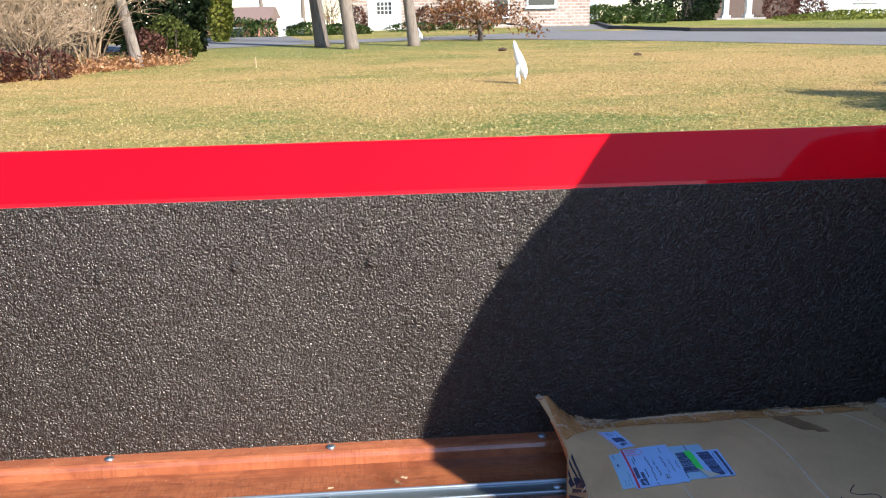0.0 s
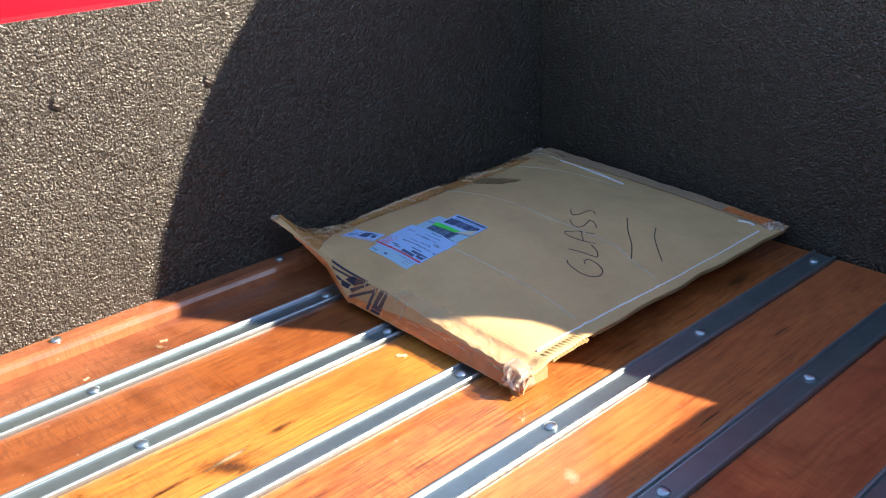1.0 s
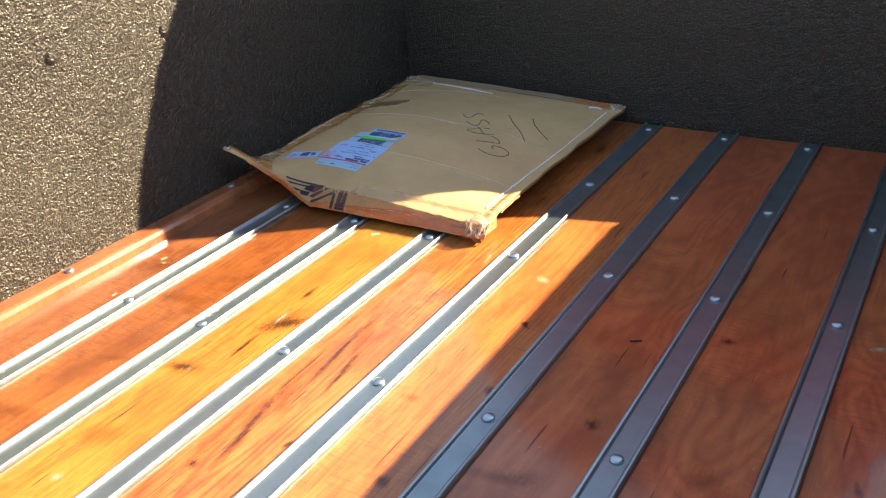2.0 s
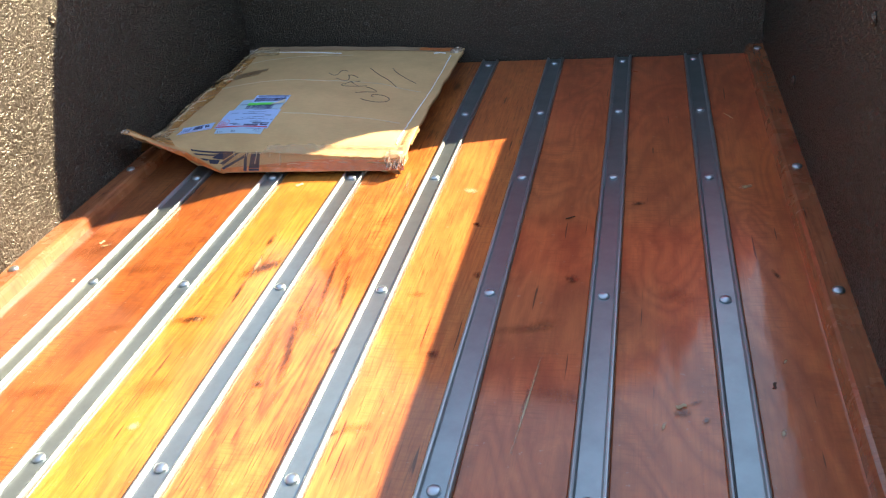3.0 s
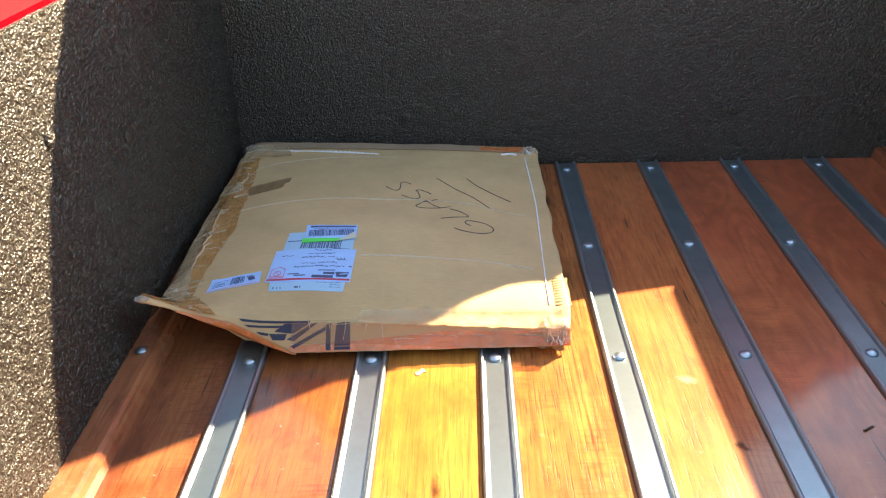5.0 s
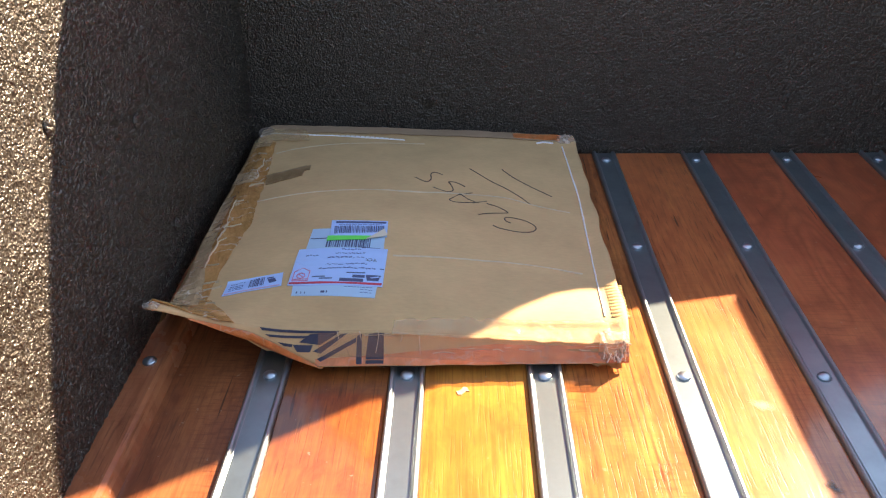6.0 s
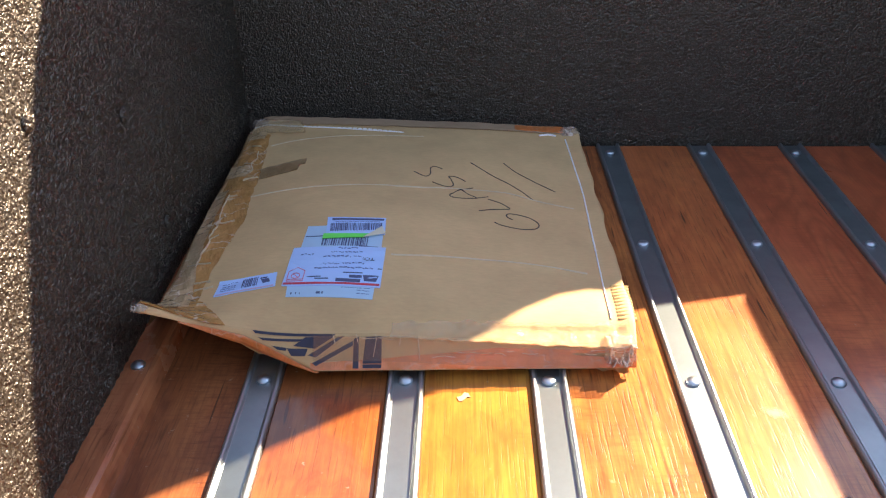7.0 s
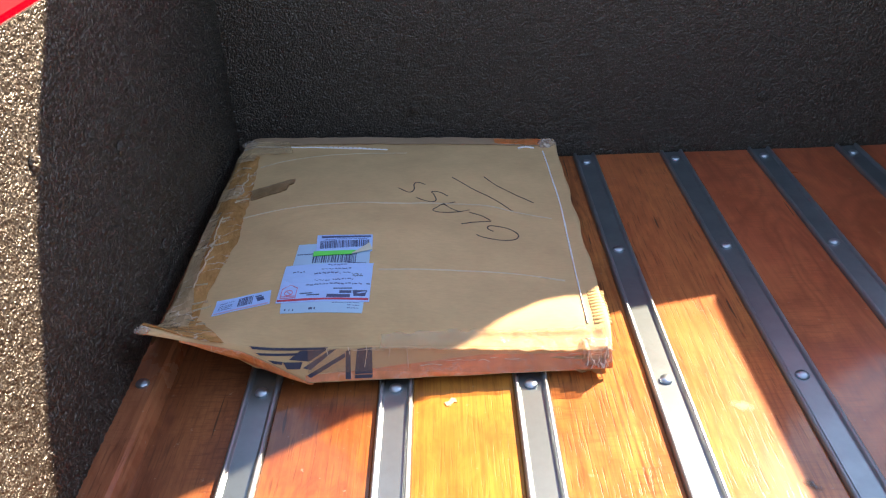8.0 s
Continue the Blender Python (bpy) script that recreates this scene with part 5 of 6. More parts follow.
def make_asphalt():
    n = Nodes("pale_asphalt", roughness=0.85)
    c = n.coords()
    n.put(n.b, "Base Color", n.mix(n.noise(c, 0.8, 4), (0.120, 0.112, 0.105), (0.165, 0.155, 0.145)))
    n.bump(n.noise(c, 60, 3), 0.3, 0.01)
    return n.m


asphalt = make_asphalt()
concrete = make_plain("kerb_concrete", (0.30, 0.28, 0.25), 0.85, 0.15, 8, 0, 0.004)


def strip_on_ground(name, near, far, mat, lift, label, category):
    """A road between two rows of (x, y) points, laid on the sloping ground."""
    verts, faces = [], []
    for a, b in zip(near, far):
        for i in range(4):
            p = Vector(a).lerp(Vector(b), i / 3)
            verts.append((p.x, p.y, ground_z(p.x, p.y) + lift))
    for i in range(len(near) - 1):
        for k in range(3):
            a = i * 4 + k
            faces.append((a, a + 1, a + 5, a + 4))
    me = data_mesh(name, verts, faces, mat)
    bm = bmesh.new()
    bm.from_mesh(me)
    bpy.data.meshes.remove(me)
    bmesh.ops.recalc_face_normals(bm, faces=bm.faces)
    if sum(f.normal.z for f in bm.faces) < 0:
        bmesh.ops.reverse_faces(bm, faces=bm.faces)
    return tagged(new(name, mesh_of(name, bm, mat)), label, category, kind="structure")


strip_on_ground("road", [(-12, 22), (-19.9, 11.8), (-23.7, 7.8), (-26.8, 3.3), (-27.4, 0.8), (-26.4, -3.9), (-25.3, -6.4), (-23, -22)], [(-18.2, 25.5), (-26.0, 15.5), (-29.2, 9.9), (-31.0, 5.0), (-29.9, 1.6), (-28.8, -2.5), (-29.4, -6.6), (-28, -22)], asphalt, 0.012, "grey asphalt lane at the lawn's edge", "road")
strip_on_ground("driveway", [(-29.2, 9.9), (-31.0, 5.0)], [(-44.0, 10.2), (-42.5, 6.2)], asphalt, 0.016, "grey asphalt driveway to the house", "driveway")
strip_on_ground("driveway_left", [(-28.9, -3.4), (-29.3, -6.9)], [(-39.0, -6.2), (-39.0, -9.2)], asphalt, 0.016, "grey asphalt side driveway", "driveway")


def make_verge():
    n = Nodes("green_verge", roughness=0.9, specular_ior_level=0.1)
    c = n.coords()
    n.put(n.b, "Base Color", n.ramp(n.noise(n.add("Mapping", vector=c, scale=(2.2, 0.7, 1)), 1.0, 6, 0.75), (0.34, (0.055, 0.085, 0.016)), (0.52, (0.20, 0.20, 0.045)), (0.68, (0.36, 0.29, 0.085))))
    n.bump(n.noise(c, 9, 4), 0.8, 0.04)
    return n.m


strip_on_ground("verge", [(-19.2, 26.4), (-27.0, 16.0), (-29.6, 10.6), (-33.4, 8.9), (-43.5, 10.9)], [(-52.0, 42.0), (-52.0, 31.0), (-50.0, 25.0), (-46.0, 18.0), (-45.0, 13.0)], make_verge(), 0.010, "green winter grass beyond the lane", "grass verge")

edging = make_plain("dark_lane_edging", (0.035, 0.033, 0.034), 0.85, 0.2, 8, 0, 0.004)


def kerb(points, label):
    verts, faces = [], []
    for i, q in enumerate(points):
        p = Vector((*q, ground_z(*q)))
        d = Vector(points[min(i + 1, len(points) - 1)]) - Vector(points[max(i - 1, 0)])
        s = Vector((-d.y, d.x, 0)).normalized() * 0.08
        for k, h in ((-1, -0.05), (-1, 0.13), (1, 0.13), (1, -0.05)):
            verts.append(p + s * k + Vector((0, 0, h)))
    for i in range(len(points) - 1):
        for k in range(3):
            a = i * 4 + k
            faces.append((a, a + 1, a + 5, a + 4))
    bm = bmesh.new()
    me = data_mesh("kerb", verts, faces, edging)
    bm.from_mesh(me)
    bpy.data.meshes.remove(me)
    bmesh.ops.recalc_face_normals(bm, faces=bm.faces)
    tagged(new("kerb", mesh_of("kerb", bm, edging)), label, "kerb", kind="structure")


kerb([(-18.3, 25.6), (-26.1, 15.6), (-29.3, 10.2), (-33.2, 8.3), (-44.0, 10.4)], "low dark kerb along the lane")


def make_bark(name, base):
    n = Nodes(name, roughness=0.9)
    c = n.coords()
    ridges = n.noise(n.add("Mapping", vector=c, scale=(14, 14, 2.5)), 1.0, 5, 0.7)
    n.put(n.b, "Base Color", n.mix(n.ramp(ridges, (0.35, 0.0), (0.7, 1.0)), tuple(0.55 * v for v in base), base))
    n.bump(ridges, 0.9, 0.03)
    return n.m


bark_grey = make_bark("grey_bark", (0.25, 0.20, 0.155))
bark_mid = make_bark("weathered_bark", (0.17, 0.135, 0.11))
bark_tan = make_bark("tan_twigs", (0.36, 0.25, 0.15))
bark_dark = make_bark("dark_bark", (0.11, 0.08, 0.06))


def make_leaf(name, a, b, c):
    n = Nodes(name, roughness=0.7, specular_ior_level=0.2)
    r = n.add("NewGeometry", out="Random Per Island")
    n.put(n.b, "Base Color", n.ramp(r, (0.0, a), (0.5, b), (1.0, c)))
    return n.m


leaf_green = make_leaf("hedge_leaves", (0.035, 0.065, 0.018), (0.06, 0.10, 0.025), (0.10, 0.14, 0.04))
leaf_olive = make_leaf("olive_leaves", (0.055, 0.075, 0.018), (0.10, 0.12, 0.028), (0.16, 0.17, 0.045))
leaf_brown = make_leaf("thicket_twigs", (0.10, 0.065, 0.042), (0.18, 0.125, 0.08), (0.30, 0.22, 0.145))
leaf_dark = make_leaf("conifer_leaves", (0.008, 0.016, 0.007), (0.014, 0.026, 0.010), (0.026, 0.042, 0.014))
leaf_lime = make_leaf("yellow_green_leaves", (0.14, 0.16, 0.025), (0.20, 0.22, 0.04), (0.28, 0.27, 0.06))
leaf_russet = make_leaf("russet_leaves", (0.16, 0.06, 0.03), (0.26, 0.11, 0.05), (0.36, 0.19, 0.09))
leaf_plum = make_leaf("plum_brown_leaves", (0.09, 0.035, 0.03), (0.14, 0.06, 0.045), (0.20, 0.10, 0.07))
leaf_litter = make_leaf("fallen_leaves", (0.36, 0.17, 0.08), (0.50, 0.27, 0.13), (0.60, 0.38, 0.22))


def branch(verts, faces, p, d, length, r, depth, rng, spread_by=0.6, droop=0.0, tips=None, sides=6, keep=0.66):
    """A limb that bends, tapers and forks."""
    path, radii = [p.copy()], [r]
    q, steps = p.copy(), 4
    for i in range(steps):
        d = (d + Vector((rng.uniform(-1, 1), rng.uniform(-1, 1), rng.uniform(-0.6, 0.6))) * 0.16 + Vector((0, 0, -droop))).normalized()
        q = q + d * length / steps
        path.append(q.copy())
        radii.append(r * (1 - 0.45 * (i + 1) / steps))
    tube_into(verts, faces, path, radii, sides)
    if tips is not None and depth <= 1:
        tips.extend(path[1:])
    if depth <= 0:
        return
    for _ in range(rng.choice((2, 3, 3))):
        k = rng.choice((2, 3, 4))
        nd = (d + Vector((rng.uniform(-1, 1), rng.uniform(-1, 1), rng.uniform(-0.5, 0.7))) * spread_by).normalized()
        branch(verts, faces, path[k], nd, length * rng.uniform(keep - 0.1, keep + 0.1), radii[k] * 0.62, depth - 1, rng, spread_by, droop, tips, max(3, sides - 1), keep)


def leaves_at(points, count, size, jitter, rng):
    verts, faces = [], []
    for _ in range(count):
        p = rng.choice(points) + Vector((rng.gauss(0, jitter), rng.gauss(0, jitter), rng.gauss(0, jitter)))
        a = Vector((rng.uniform(-1, 1), rng.uniform(-1, 1), rng.uniform(-1, 1))).normalized()
        b = a.orthogonal().normalized()
        s = size * rng.uniform(0.5, 1.3)
        k = len(verts)
        verts += [p - a * s, p + b * s * 0.55, p + a * s, p - b * s * 0.55]
        faces.append((k, k + 1, k + 2, k + 3))
    return verts, faces


def tall_tree(x, y, radius, lean, seed, bark, label):
    rng = random.Random(seed)
    z = ground_z(x)
    tree = thing("tree", (x, y, z), label, "tree", "bare trees on the lawn")
    verts, faces = [], []
    path = [Vector((x, y, z - 0.1)), Vector((x, y, z + 0.12)), Vector((x + lean[0] * 0.5, y + lean[1] * 0.5, z + 0.6))]
    radii = [radius * 1.3, radius * 1.1, radius]
    for i in range(1, 6):
        h = 0.6 + 1.5 * i
        path.append(Vector((x + lean[0] * h + rng.uniform(-0.05, 0.05), y + lean[1] * h + rng.uniform(-0.05, 0.05), z + h)))
        radii.append(radius * (1 - 0.09 * i))
    tube_into(verts, faces, path, radii, 14)
    part("trunk", data_mesh("trunk", verts, faces, bark, True), None, tree)
    verts, faces = [], []
    for i in range(7):
        a = i * 2.4 + rng.uniform(-0.4, 0.4)
        start = path[-1 - (i % 3)]
        branch(verts, faces, start, Vector((math.cos(a) * 0.7, math.sin(a) * 0.7, 0.8)).normalized(), 2.6, radius * 0.42, 3, rng)
    part("crown", data_mesh("crown", verts, faces, bark), None, tree, "bare winter limbs")


tall_tree(-25.0, -2.62, 0.20, (0.0, -0.11), 1, bark_mid, "thick grey-barked tree trunk, leaning, leafless")
tall_tree(-23.8, -1.7, 0.185, (0.0, -0.12), 2, bark_grey, "tall grey-barked tree, leaning, leafless")
tall_tree(-24.5, 0.1, 0.165, (0.0, -0.10), 3, bark_grey, "tall slim grey-barked tree, leafless")
tall_tree(-66.0, -9.6, 0.16, (0.0, -0.04), 5, bark_grey, "far bare tree behind the low house")
tall_tree(-70.0, -13.0, 0.16, (0.0, 0.03), 6, bark_grey, "far bare tree behind the low house")
tall_tree(-64.0, -6.4, 0.16, (0.0, 0.02), 7, bark_grey, "far bare tree behind the low house")
tall_tree(-19.0, -6.45, 0.125, (0.0, -0.14), 4, bark_grey, "slim leaning grey tree beside the shrubs")


def russet_tree(x, y, height, width, seed, label, leaves, size=0.045):
    rng = random.Random(seed)
    z = ground_z(x)
    tree = thing("tree", (x, y, z), label, "tree")
    verts, faces, tips = [], [], []
    base = Vector((x, y, z - 0.05))
    fork = Vector((x + 0.05, y - 0.05, z + height * 0.35))
    tube_into(verts, faces, [base, base.lerp(fork, 0.5) + Vector((0.04, 0.05, 0)), fork], [0.10, 0.075, 0.065], 8)
    part("trunk", data_mesh("trunk", verts, faces, bark_dark, True), None, tree)
    verts, faces = [], []
    for i in range(8):
        a = i * 0.785 + rng.uniform(-0.3, 0.3)
        branch(verts, faces, fork, Vector((math.cos(a), math.sin(a), rng.uniform(0.15, 0.9))).normalized(), width * 0.42, 0.04, 2, rng, 0.7, 0.05, tips, 5)
    crown = part("crown", data_mesh("crown", verts, faces, bark_dark), None, tree, "twisted dark limbs")
    v, f = leaves_at(tips, leaves, size, 0.09 + 1.2 * size, rng)
    part("leaves", data_mesh("leaves", v, f, leaf_russet), None, crown, "withered russet leaves")["kind"] = "stuff"


russet_tree(-26.6, 2.3, 1.4, 2.6, 21, "low twisted tree with withered russet leaves", 2600, 0.055)
russet_tree(-8.7, 8.45, 3.2, 2.6, 22, "small spreading tree with withered russet leaves", 36000, 0.06)


def arching_shrub(x, y, stems, height, reach, seed, mat, label):
    rng = random.Random(seed)
    z = ground_z(x, y)
    shrub = thing("shrub", (x, y, z), label, "shrub", "bare shrubs at the lawn's edge")
    verts, faces = [], []
    for _ in range(stems):
        a = rng.uniform(0, 6.28)
        p = Vector((x + rng.uniform(-0.2, 0.2), y + rng.uniform(-0.2, 0.2), z - 0.03))
        out = Vector((math.cos(a), math.sin(a), 0))
        h, w = height * rng.uniform(0.5, 1.1), reach * rng.uniform(0.5, 1.25)
        path = [p + out * w * (t ** 1.25) + Vector((0, 0, h * math.sin(t * 1.9) / 0.95)) + Vector((rng.uniform(-1, 1), rng.uniform(-1, 1), 0)) * 0.05 for t in (0, 0.2, 0.4, 0.6, 0.8, 1.0)]
        tube_into(verts, faces, path, [0.017, 0.014, 0.011, 0.008, 0.006, 0.003], 4)
        for k in (1, 2, 3, 4, 4):
            for _ in range(4):
                d = (path[k + 1] - path[k]).normalized() * 0.6 + Vector((rng.uniform(-1, 1), rng.uniform(-1, 1), rng.uniform(-0.3, 1))) * 0.8
                tw = rng.uniform(0.25, 0.75)
                q = path[k].lerp(path[k + 1], rng.random())
                tube_into(verts, faces, [q, q + d * tw * 0.5, q + d * tw + Vector((0, 0, -0.06))], [0.006, 0.005, 0.002], 3)
    part("stem_tangle", data_mesh("stem_tangle", verts, faces, mat), None, shrub)["kind"] = "stuff"


arching_shrub(-18.8, -7.4, 46, 2.2, 1.7, 31, bark_tan, "bare arching tan shrub")
arching_shrub(-16.4, -7.75, 30, 1.3, 1.0, 32, bark_tan, "small bare tan shrub")
arching_shrub(-20.5, -8.6, 46, 2.8, 2.0, 33, bark_tan, "bare arching tan shrub")
arching_shrub(-21.5, -10.2, 46, 2.8, 2.0, 34, bark_tan, "bare arching tan shrub")
arching_shrub(-36.0, -2.9, 26, 1.5, 0.9, 35, bark_tan, "bare tan shrub by the house")


def leafy_mass(name, label, category, blobs, count, size, mat, seed, group=""):
    """A shrub or hedge: leaves scattered through uneven rounded masses, over a few inner stems."""
    rng = random.Random(seed)
    x, y = blobs[0][0], blobs[0][1]
    ob = thing(name, (x, y, ground_z(x, y)), label, category, group)
    verts, faces = [], []
    total = sum(b[3] * b[4] for b in blobs)
    for bx, by, bz, rx, rz, ry in blobs:
        for _ in range(int(count * rx * rz / total)):
            d = Vector((rng.gauss(0, 1), rng.gauss(0, 1), rng.gauss(0, 1))).normalized()
            k = rng.uniform(0.55, 1.0) ** 0.5 * (1 + 0.25 * noise.noise(d * 2.1 + Vector((bx, by, seed))))
            p = Vector((bx + d.x * rx * k, by + d.y * ry * k, ground_z(bx, by) + bz + d.z * rz * k))
            p.z = max(p.z, ground_z(p.x, p.y) + 0.02)
            a = (d + Vector((rng.uniform(-1, 1), rng.uniform(-1, 1), rng.uniform(-1, 1)))).normalized()
            b = a.orthogonal().normalized()
            s = size * rng.uniform(0.5, 1.4)
            n = len(verts)
            verts += [p - a * s, p + b * s * 0.6, p + a * s, p - b * s * 0.6]
            faces.append((n, n + 1, n + 2, n + 3))
    part("leaves", data_mesh("leaves", verts, faces, mat), None, ob)["kind"] = "stuff"
    verts, faces = [], []
    for bx, by, bz, rx, rz, ry in blobs:
        for _ in range(4):
            p = Vector((bx + rng.uniform(-0.3, 0.3) * rx, by + rng.uniform(-0.3, 0.3) * ry, ground_z(bx, by) - 0.03))
            tube_into(verts, faces, [p, p + Vector((rng.uniform(-0.3, 0.3) * rx, rng.uniform(-0.3, 0.3) * ry, bz + rz * 0.5))], [0.03, 0.012], 4)
    part("stem_tangle", data_mesh("stem_tangle", verts, faces, bark_dark), None, ob)["kind"] = "stuff"


leafy_mass("shrub", "plum-brown leafy shrub by the lawn", "shrub", [(-15.8, -8.4, 0.3, 0.55, 0.48, 0.65), (-16.3, -7.5, 0.25, 0.45, 0.38, 0.6), (-15.2, -9.3, 0.35, 0.55, 0.5, 0.65)], 3200, 0.05, leaf_plum, 41)
leafy_mass("shrub", "plum-brown leafy shrub by the lawn", "shrub", [(-20.4, -6.55, 0.35, 0.45, 0.45, 0.45)], 1400, 0.05, leaf_plum, 42)
leafy_mass("shrub", "rounded green evergreen shrub", "shrub", [(-21.4, -6.25, 0.5, 0.6, 0.6, 0.55), (-21.9, -5.9, 0.35, 0.45, 0.4, 0.35)], 3400, 0.05, leaf_olive, 43)
leafy_mass("conifer", "tall dark green conifer behind the shrubs", "tree", [(-23.6, -7.5, 1.4, 1.1, 1.6, 1.0), (-23.8, -6.4, 1.3, 0.9, 1.5, 0.7), (-23.6, -7.0, 3.4, 1.0, 1.4, 1.0)], 20000, 0.09, leaf_dark, 44)
leafy_mass("hedge", "tall yellow-green evergreen hedge", "hedge", [(-29.6, -6.35, 1.3, 0.7, 1.6, 0.42), (-31.6, -6.75, 1.3, 0.7, 1.6, 0.45)], 8000, 0.08, leaf_lime, 45)
leafy_mass("hedge", "low clipped dark green hedge", "hedge", [(-36.0, -7.8, 0.4, 0.6, 0.5, 0.8), (-36.0, -6.7, 0.4, 0.6, 0.5, 0.8), (-36.0, -5.8, 0.35, 0.6, 0.45, 0.7), (-36.0, -8.9, 0.4, 0.6, 0.5, 0.8)], 2400, 0.07, leaf_green, 46)
leafy_mass("shrub", "low green shrubs in front of the house", "shrub", [(-33.5, -3.6, 0.15, 0.7, 0.35, 1.0), (-34.0, -2.2, 0.15, 0.6, 0.3, 1.0), (-36.8, 0.6, 0.15, 0.4, 0.25, 1.2), (-36.8, 3.0, 0.15, 0.4, 0.25, 1.2)], 3600, 0.06, leaf_green, 47)
leafy_mass("shrub", "brown rounded shrub by the house wall", "shrub", [(-38.3, -1.9, 0.5, 0.5, 0.6, 0.5), (-38.3, 1.2, 0.45, 0.5, 0.6, 0.6), (-38.3, 2.2, 0.45, 0.5, 0.55, 0.5)], 2600, 0.06, leaf_plum, 48)
leafy_mass("hedge", "long clipped green hedge by the drive", "hedge", [(-43.0, 10.0, 0.4, 0.6, 0.5, 1.0), (-42.2, 11.4, 0.45, 0.6, 0.5, 1.0), (-41.6, 12.8, 0.45, 0.6, 0.5, 1.0), (-47.0, 9.0, 0.4, 0.6, 0.6, 1.4), (-47.0, 11.4, 0.4, 0.6, 0.6, 1.4)], 5200, 0.08, leaf_green, 49)
leafy_mass("shrub", "low yellow-green ground planting", "shrub", [(-40.0, 21.0, 0.15, 0.6, 0.2, 3.0), (-43.0, 24.0, 0.2, 0.6, 0.25, 3.0)], 2400, 0.07, leaf_lime, 50)
leafy_mass("shrub", "broad dark evergreen shrub by the porch", "shrub", [(-45.0, 13.6, 0.9, 1.0, 1.1, 1.2), (-45.0, 15.6, 0.9, 1.0, 1.1, 1.2), (-46.0, 17.0, 0.9, 0.8, 1.1, 0.7)], 5200, 0.09, leaf_dark, 51)
leafy_mass("shrub", "brown winter shrub beside the porch", "shrub", [(-47.0, 21.6, 0.6, 0.8, 0.8, 1.0), (-47.0, 23.4, 0.5, 0.8, 0.7, 1.0)], 2400, 0.07, leaf_plum, 52)
leafy_mass("thicket", "brown twiggy thicket behind the bare shrubs", "shrub", [(-24.6, -9.6, 1.3, 0.9, 1.7, 1.3), (-24.6, -11.8, 1.3, 0.9, 1.8, 1.5), (-24.2, -14.2, 1.3, 0.9, 1.8, 1.6), (-24.8, -10.6, 3.4, 0.9, 1.4, 2.2)], 15000, 0.085, leaf_brown, 54)
leafy_mass("woods", "brown leafless woods behind the shrubs", "woods", [(-30.0, -15.0, 2.5, 2.0, 3.0, 2.4), (-30.0, -19.0, 2.5, 2.0, 3.0, 2.4), (-28.0, -12.0, 1.8, 1.2, 2.4, 1.6)], 5200, 0.12, bark_tan, 53)

# leaf litter under the shrubs
rnd = random.Random(5)
spots = [Vector((-15.2 - 0.72 * t - rnd.uniform(0, 1.5), -8.6 + 0.52 * t + rnd.uniform(-0.5, 0.4), 0)) for t in [rnd.uniform(0, 5.5) for _ in range(500)]]
for p in spots:
    p.z = ground_z(p.x) + 0.02
v, f = leaves_at(spots, 7000, 0.05, 0.12, rnd)
for k, p in enumerate(v):
    p.z = max(p.z, ground_z(p.x) + 0.004)
tagged(new("leaf_litter", data_mesh("leaf_litter", v, f, leaf_litter)), "fallen orange-brown leaves under the shrubs", "leaf litter", kind="stuff")

# ---- houses across the lane ----
white_paint = make_plain("white_house_paint", (0.66, 0.66, 0.65), 0.6, 0.06, 3)


def make_stone():
    n = Nodes("pale_stone_wall", roughness=0.85)
    c = n.coords()
    b = n.t.nodes.new("ShaderNodeTexBrick")
    n.t.links.new(n.add("Mapping", vector=n.add("CombineXYZ", x=n.add("SeparateXYZ", out=1, vector=c), y=n.add("SeparateXYZ", out=2, vector=c))), b.inputs["Vector"])
    for key, value in (("Color1", (0.34, 0.23, 0.17, 1)), ("Color2", (0.44, 0.35, 0.28, 1)), ("Mortar", (0.52, 0.48, 0.43, 1)), ("Scale", 1.0), ("Brick Width", 0.36), ("Row Height", 0.14), ("Mortar Size", 0.018)):
        b.inputs[key].default_value = value
    n.put(n.b, "Base Color", n.mix(0.5, b.outputs[0], n.ramp(n.noise(c, 3.0, 4), (0.3, 0.35), (0.7, 1.0)), "MULTIPLY"))
    return n.m


stone = make_stone()
brick_far = make_plain("far_red_brick", (0.36, 0.17, 0.12), 0.85, 0.2, 6)
brick_dark = make_plain("dark_brown_brick", (0.11, 0.075, 0.06), 0.85, 0.25, 6)
shingle = make_plain("brown_roof_shingle", (0.20, 0.13, 0.10), 0.85, 0.2, 8)
blue_wall = make_plain("pale_blue_siding", (0.45, 0.55, 0.66), 0.7, 0.06, 3)


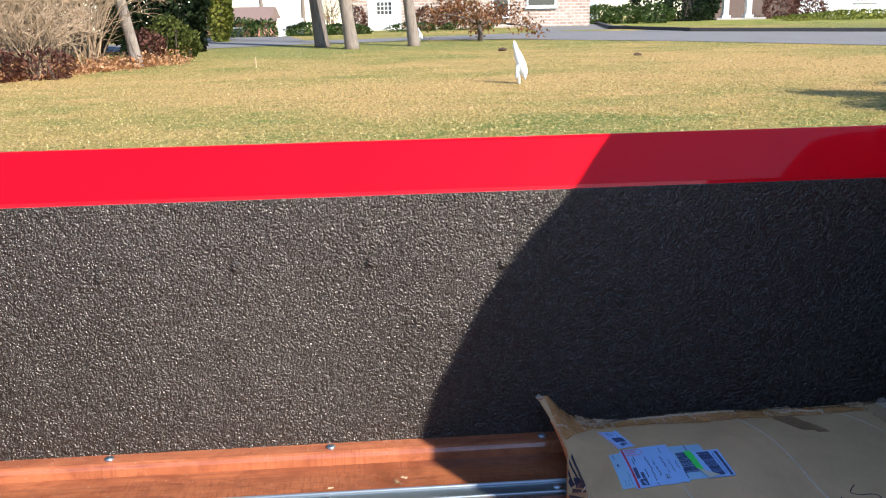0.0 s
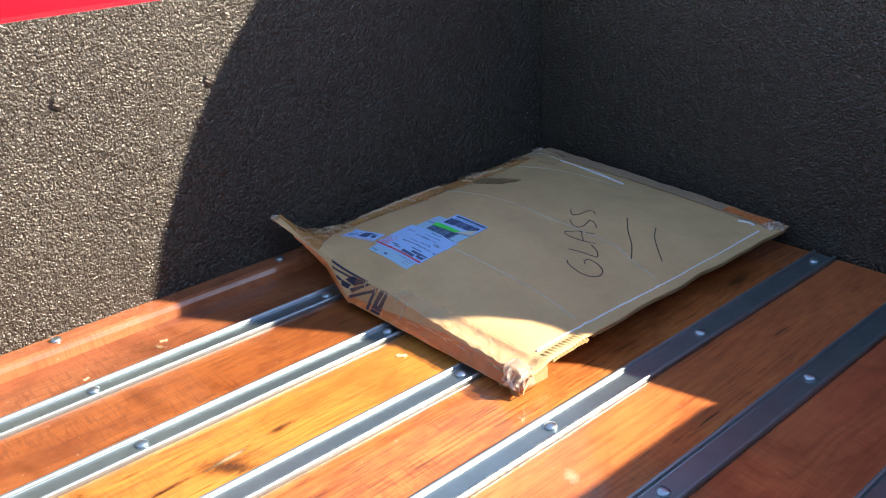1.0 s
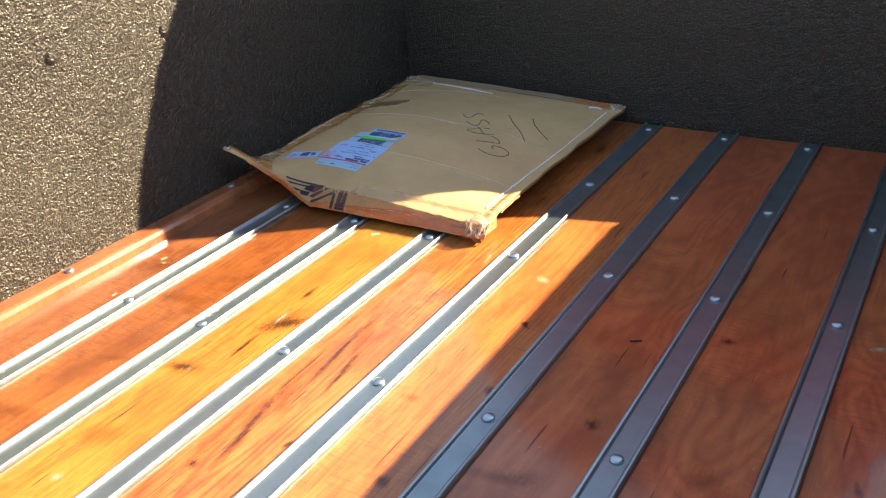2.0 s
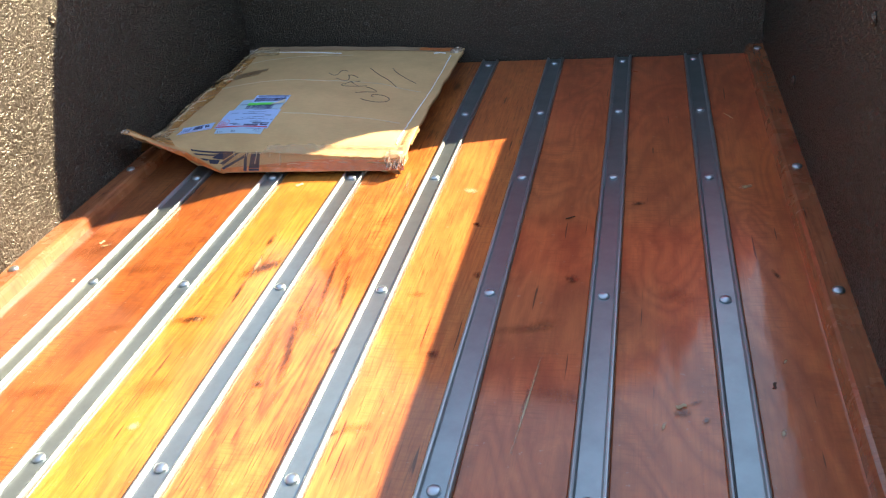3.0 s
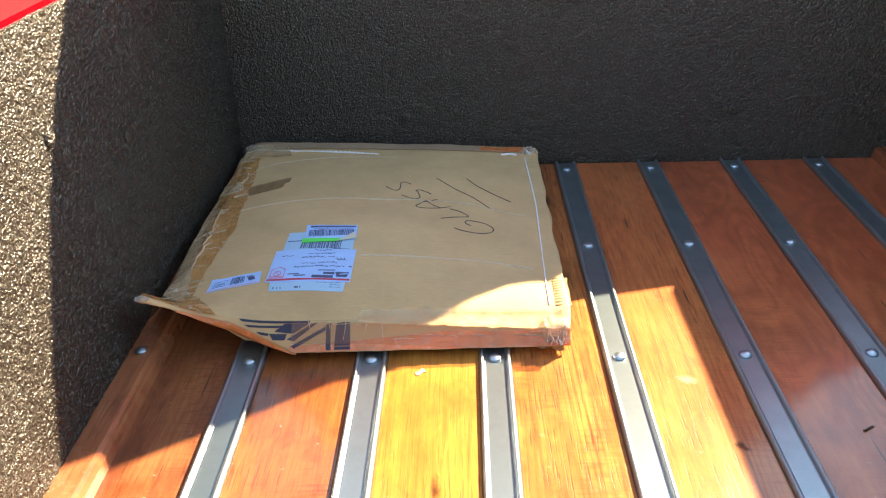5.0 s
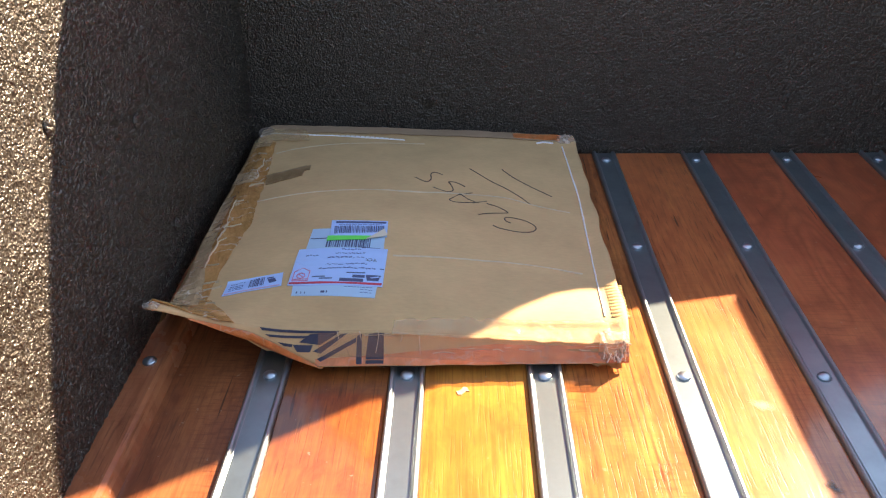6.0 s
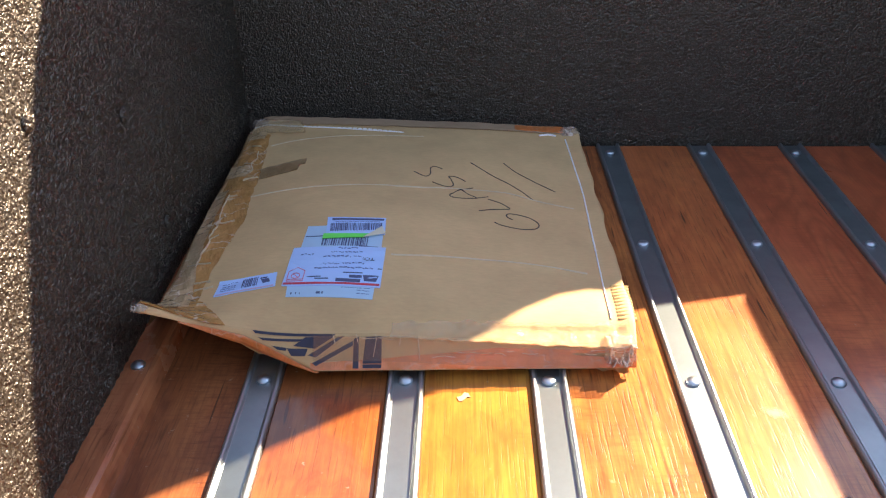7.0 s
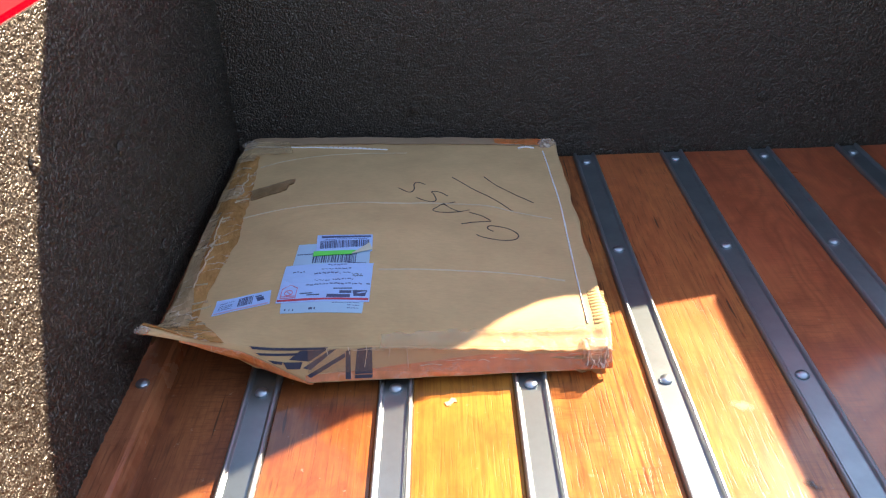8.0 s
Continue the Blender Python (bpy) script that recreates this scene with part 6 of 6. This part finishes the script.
def house(x, y0, y1, depth, wall_h, roof_h, wall_mat, label, openings):
    """A house whose front faces the lane at x; openings: (kind, y0, y1, z0, z1)."""
    z = ground_z(x, (y0 + y1) / 2)
    ob = thing("house", (x - depth / 2, (y0 + y1) / 2, z), label, "house")
    wall = part("wall", box_bm(x - depth, x, y0, y1, z - 0.3, z + wall_h), wall_mat, ob)
    roof = bmesh.new()
    o = 0.45
    a = [roof.verts.new(q) for q in ((x + o, y0 - o, z + wall_h), (x + o, y1 + o, z + wall_h), (x - depth - o, y1 + o, z + wall_h), (x - depth - o, y0 - o, z + wall_h), (x - depth / 2, y0 - o, z + wall_h + roof_h), (x - depth / 2, y1 + o, z + wall_h + roof_h))]
    for q in ((0, 1, 5, 4), (2, 3, 4, 5), (0, 4, 3), (1, 2, 5), (0, 3, 2, 1)):
        roof.faces.new([a[i] for i in q])
    bmesh.ops.recalc_face_normals(roof, faces=roof.faces)
    part("roof", roof, shingle, ob)
    for kind, a0, a1, b0, b1 in openings:
        if kind == "door":
            d = part("door", box_bm(x, x + 0.06, a0, a1, z + b0, z + b1, 0.01), white_paint, ob, "white panelled door")
            cy, w, h = (a0 + a1) / 2, (a1 - a0), (b1 - b0)
            for i in range(4):
                for j in range(3):
                    py, pz = cy - 0.21 * w + i * 0.14 * w, z + b0 + h * (0.38 + j * 0.09)
                    part("pane", box_bm(x + 0.058, x + 0.066, py - 0.055 * w, py + 0.055 * w, pz - 0.038 * h, pz + 0.038 * h), dark_glass, d)
            part("frame", box_bm(x, x + 0.045, a0 - 0.14, a1 + 0.14, z + b0, z + b1 + 0.16), white_paint, ob, "white door surround")
        else:
            w = part("window", box_bm(x - 0.02, x + 0.05, a0, a1, z + b0, z + b1), white_paint, ob, "white framed window")
            part("pane", box_bm(x + 0.04, x + 0.056, a0 + 0.08, a1 - 0.08, z + b0 + 0.08, z + b1 - 0.08), dark_glass, w)
            part("sill", box_bm(x, x + 0.12, a0 - 0.06, a1 + 0.06, z + b0 - 0.07, z + b0), white_paint, w)


house(-39.6, -2.6, 9.0, 8.0, 3.2, 2.4, stone, "pale stone house with a white door across the lane", [("door", -1.25, 0.0, 0.0, 2.1), ("window", 4.4, 5.2, 0.5, 1.9), ("window", 6.0, 7.4, 0.9, 2.1)])
house(-56.0, -14.5, -8.3, 7.0, 1.5, 1.0, brick_far, "low brick house with a brown roof behind hedges", [("window", -10.8, -9.6, 0.5, 1.2)])
house(-62.0, 9.0, 15.0, 8.0, 3.0, 2.4, blue_wall, "pale blue house behind hedges", [("window", 10.5, 12.0, 0.8, 2.0)])
house(-56.0, 24.6, 38.0, 8.0, 3.0, 2.4, white_paint, "white house beyond the lane with a porch", [("window", 31.0, 32.6, 0.8, 2.0)])
porch = thing("porch", (-46.3, 19.0, ground_z(-46.3)), "white porch with two square posts", "porch")
zp = ground_z(-46.3)
part("deck", box_bm(-48.5, -45.9, 17.6, 20.4, zp - 0.2, zp + 0.10, 0.02), concrete, porch)
for y in (18.2, 19.5):
    post = part("post", box_bm(-46.4, -46.1, y - 0.15, y + 0.15, zp + 0.10, zp + 2.6, 0.02), white_paint, porch, "white square post")
    part("base", box_bm(-46.47, -46.03, y - 0.24, y + 0.24, zp + 0.10, zp + 0.25, 0.02), white_paint, post)
part("back_wall", box_bm(-48.75, -48.5, 16.6, 23.5, zp - 0.2, zp + 2.6), brick_dark, porch, "dark brown wall in the porch's shade")
part("canopy", box_bm(-48.6, -45.8, 17.5, 20.5, zp + 2.6, zp + 2.85, 0.03), white_paint, porch)
white_wall = part("garden_wall", box_bm(-37.2, -36.9, -5.25, -4.15, ground_z(-37, -5) - 0.1, ground_z(-37, -5) + 0.75, 0.02), white_paint, None)
tagged(white_wall, "short white painted garden wall", "wall")

# ---- lawn ornament and marker ----


def lawn_ornament(sx, sy, k):
    sz = ground_z(sx)

    def at(y, z, x=0.0):
        return Vector((sx + x * k, sy + y * k, sz + z * k))

    verts, faces = [], []
    tube_into(verts, faces, [at(-0.01, -0.05), at(-0.01, 0.2)], [0.022 * k, 0.022 * k], 8)
    tube_into(verts, faces, [at(0.09, 0.10), at(0.07, 0.18), at(0.03, 0.30), at(-0.02, 0.44), at(-0.065, 0.56), at(-0.085, 0.64), at(-0.10, 0.70)], [0.025 * k, 0.07 * k, 0.082 * k, 0.07 * k, 0.045 * k, 0.036 * k, 0.010 * k], 12)
    tube_into(verts, faces, [at(-0.03, 0.30, 0.03), at(-0.07, 0.09, 0.06)], [0.04 * k, 0.018 * k], 8)
    tube_into(verts, faces, [at(0.05, 0.28, 0.03), at(0.08, 0.07, 0.06)], [0.04 * k, 0.018 * k], 8)
    tagged(new("lawn_ornament", data_mesh("lawn_ornament", verts, faces, white_paint, True)), "plain white upright lawn ornament on a stake", "ornament", "lawn ornaments")


lawn_ornament(-13.1, 1.42, 1.0)
lawn_ornament(-27.2, 0.42, 0.62)
bm = bmesh.new()
bmesh.ops.create_cone(bm, cap_ends=True, segments=8, radius1=0.012, radius2=0.008, depth=0.24)
tagged(part("garden_stake", bm, chip, None, at=pose(-17.8, -3.6, ground_z(-17.8) + 0.11, 0, 4, 0)), "short pale wooden garden stake in the lawn", "stake")
for x, y, s in ((-21.4, 2.3, 0.07), (-18.7, 5.1, 0.05), (-34.5, 8.6, 0.08), (-35.0, 9.4, 0.08)):
    bm = bmesh.new()
    bmesh.ops.create_icosphere(bm, subdivisions=2, radius=s)
    for v in bm.verts:
        v.co = Vector((v.co.x * 1.4, v.co.y * 1.7, v.co.z * 0.8)) * (1 + 0.4 * noise.noise(v.co * 30))
    tagged(part("earth_clod", bm, splinter, None, at=(x, y, ground_z(x) + s * 0.5)), "small dark clod lying on the lawn", "clod")
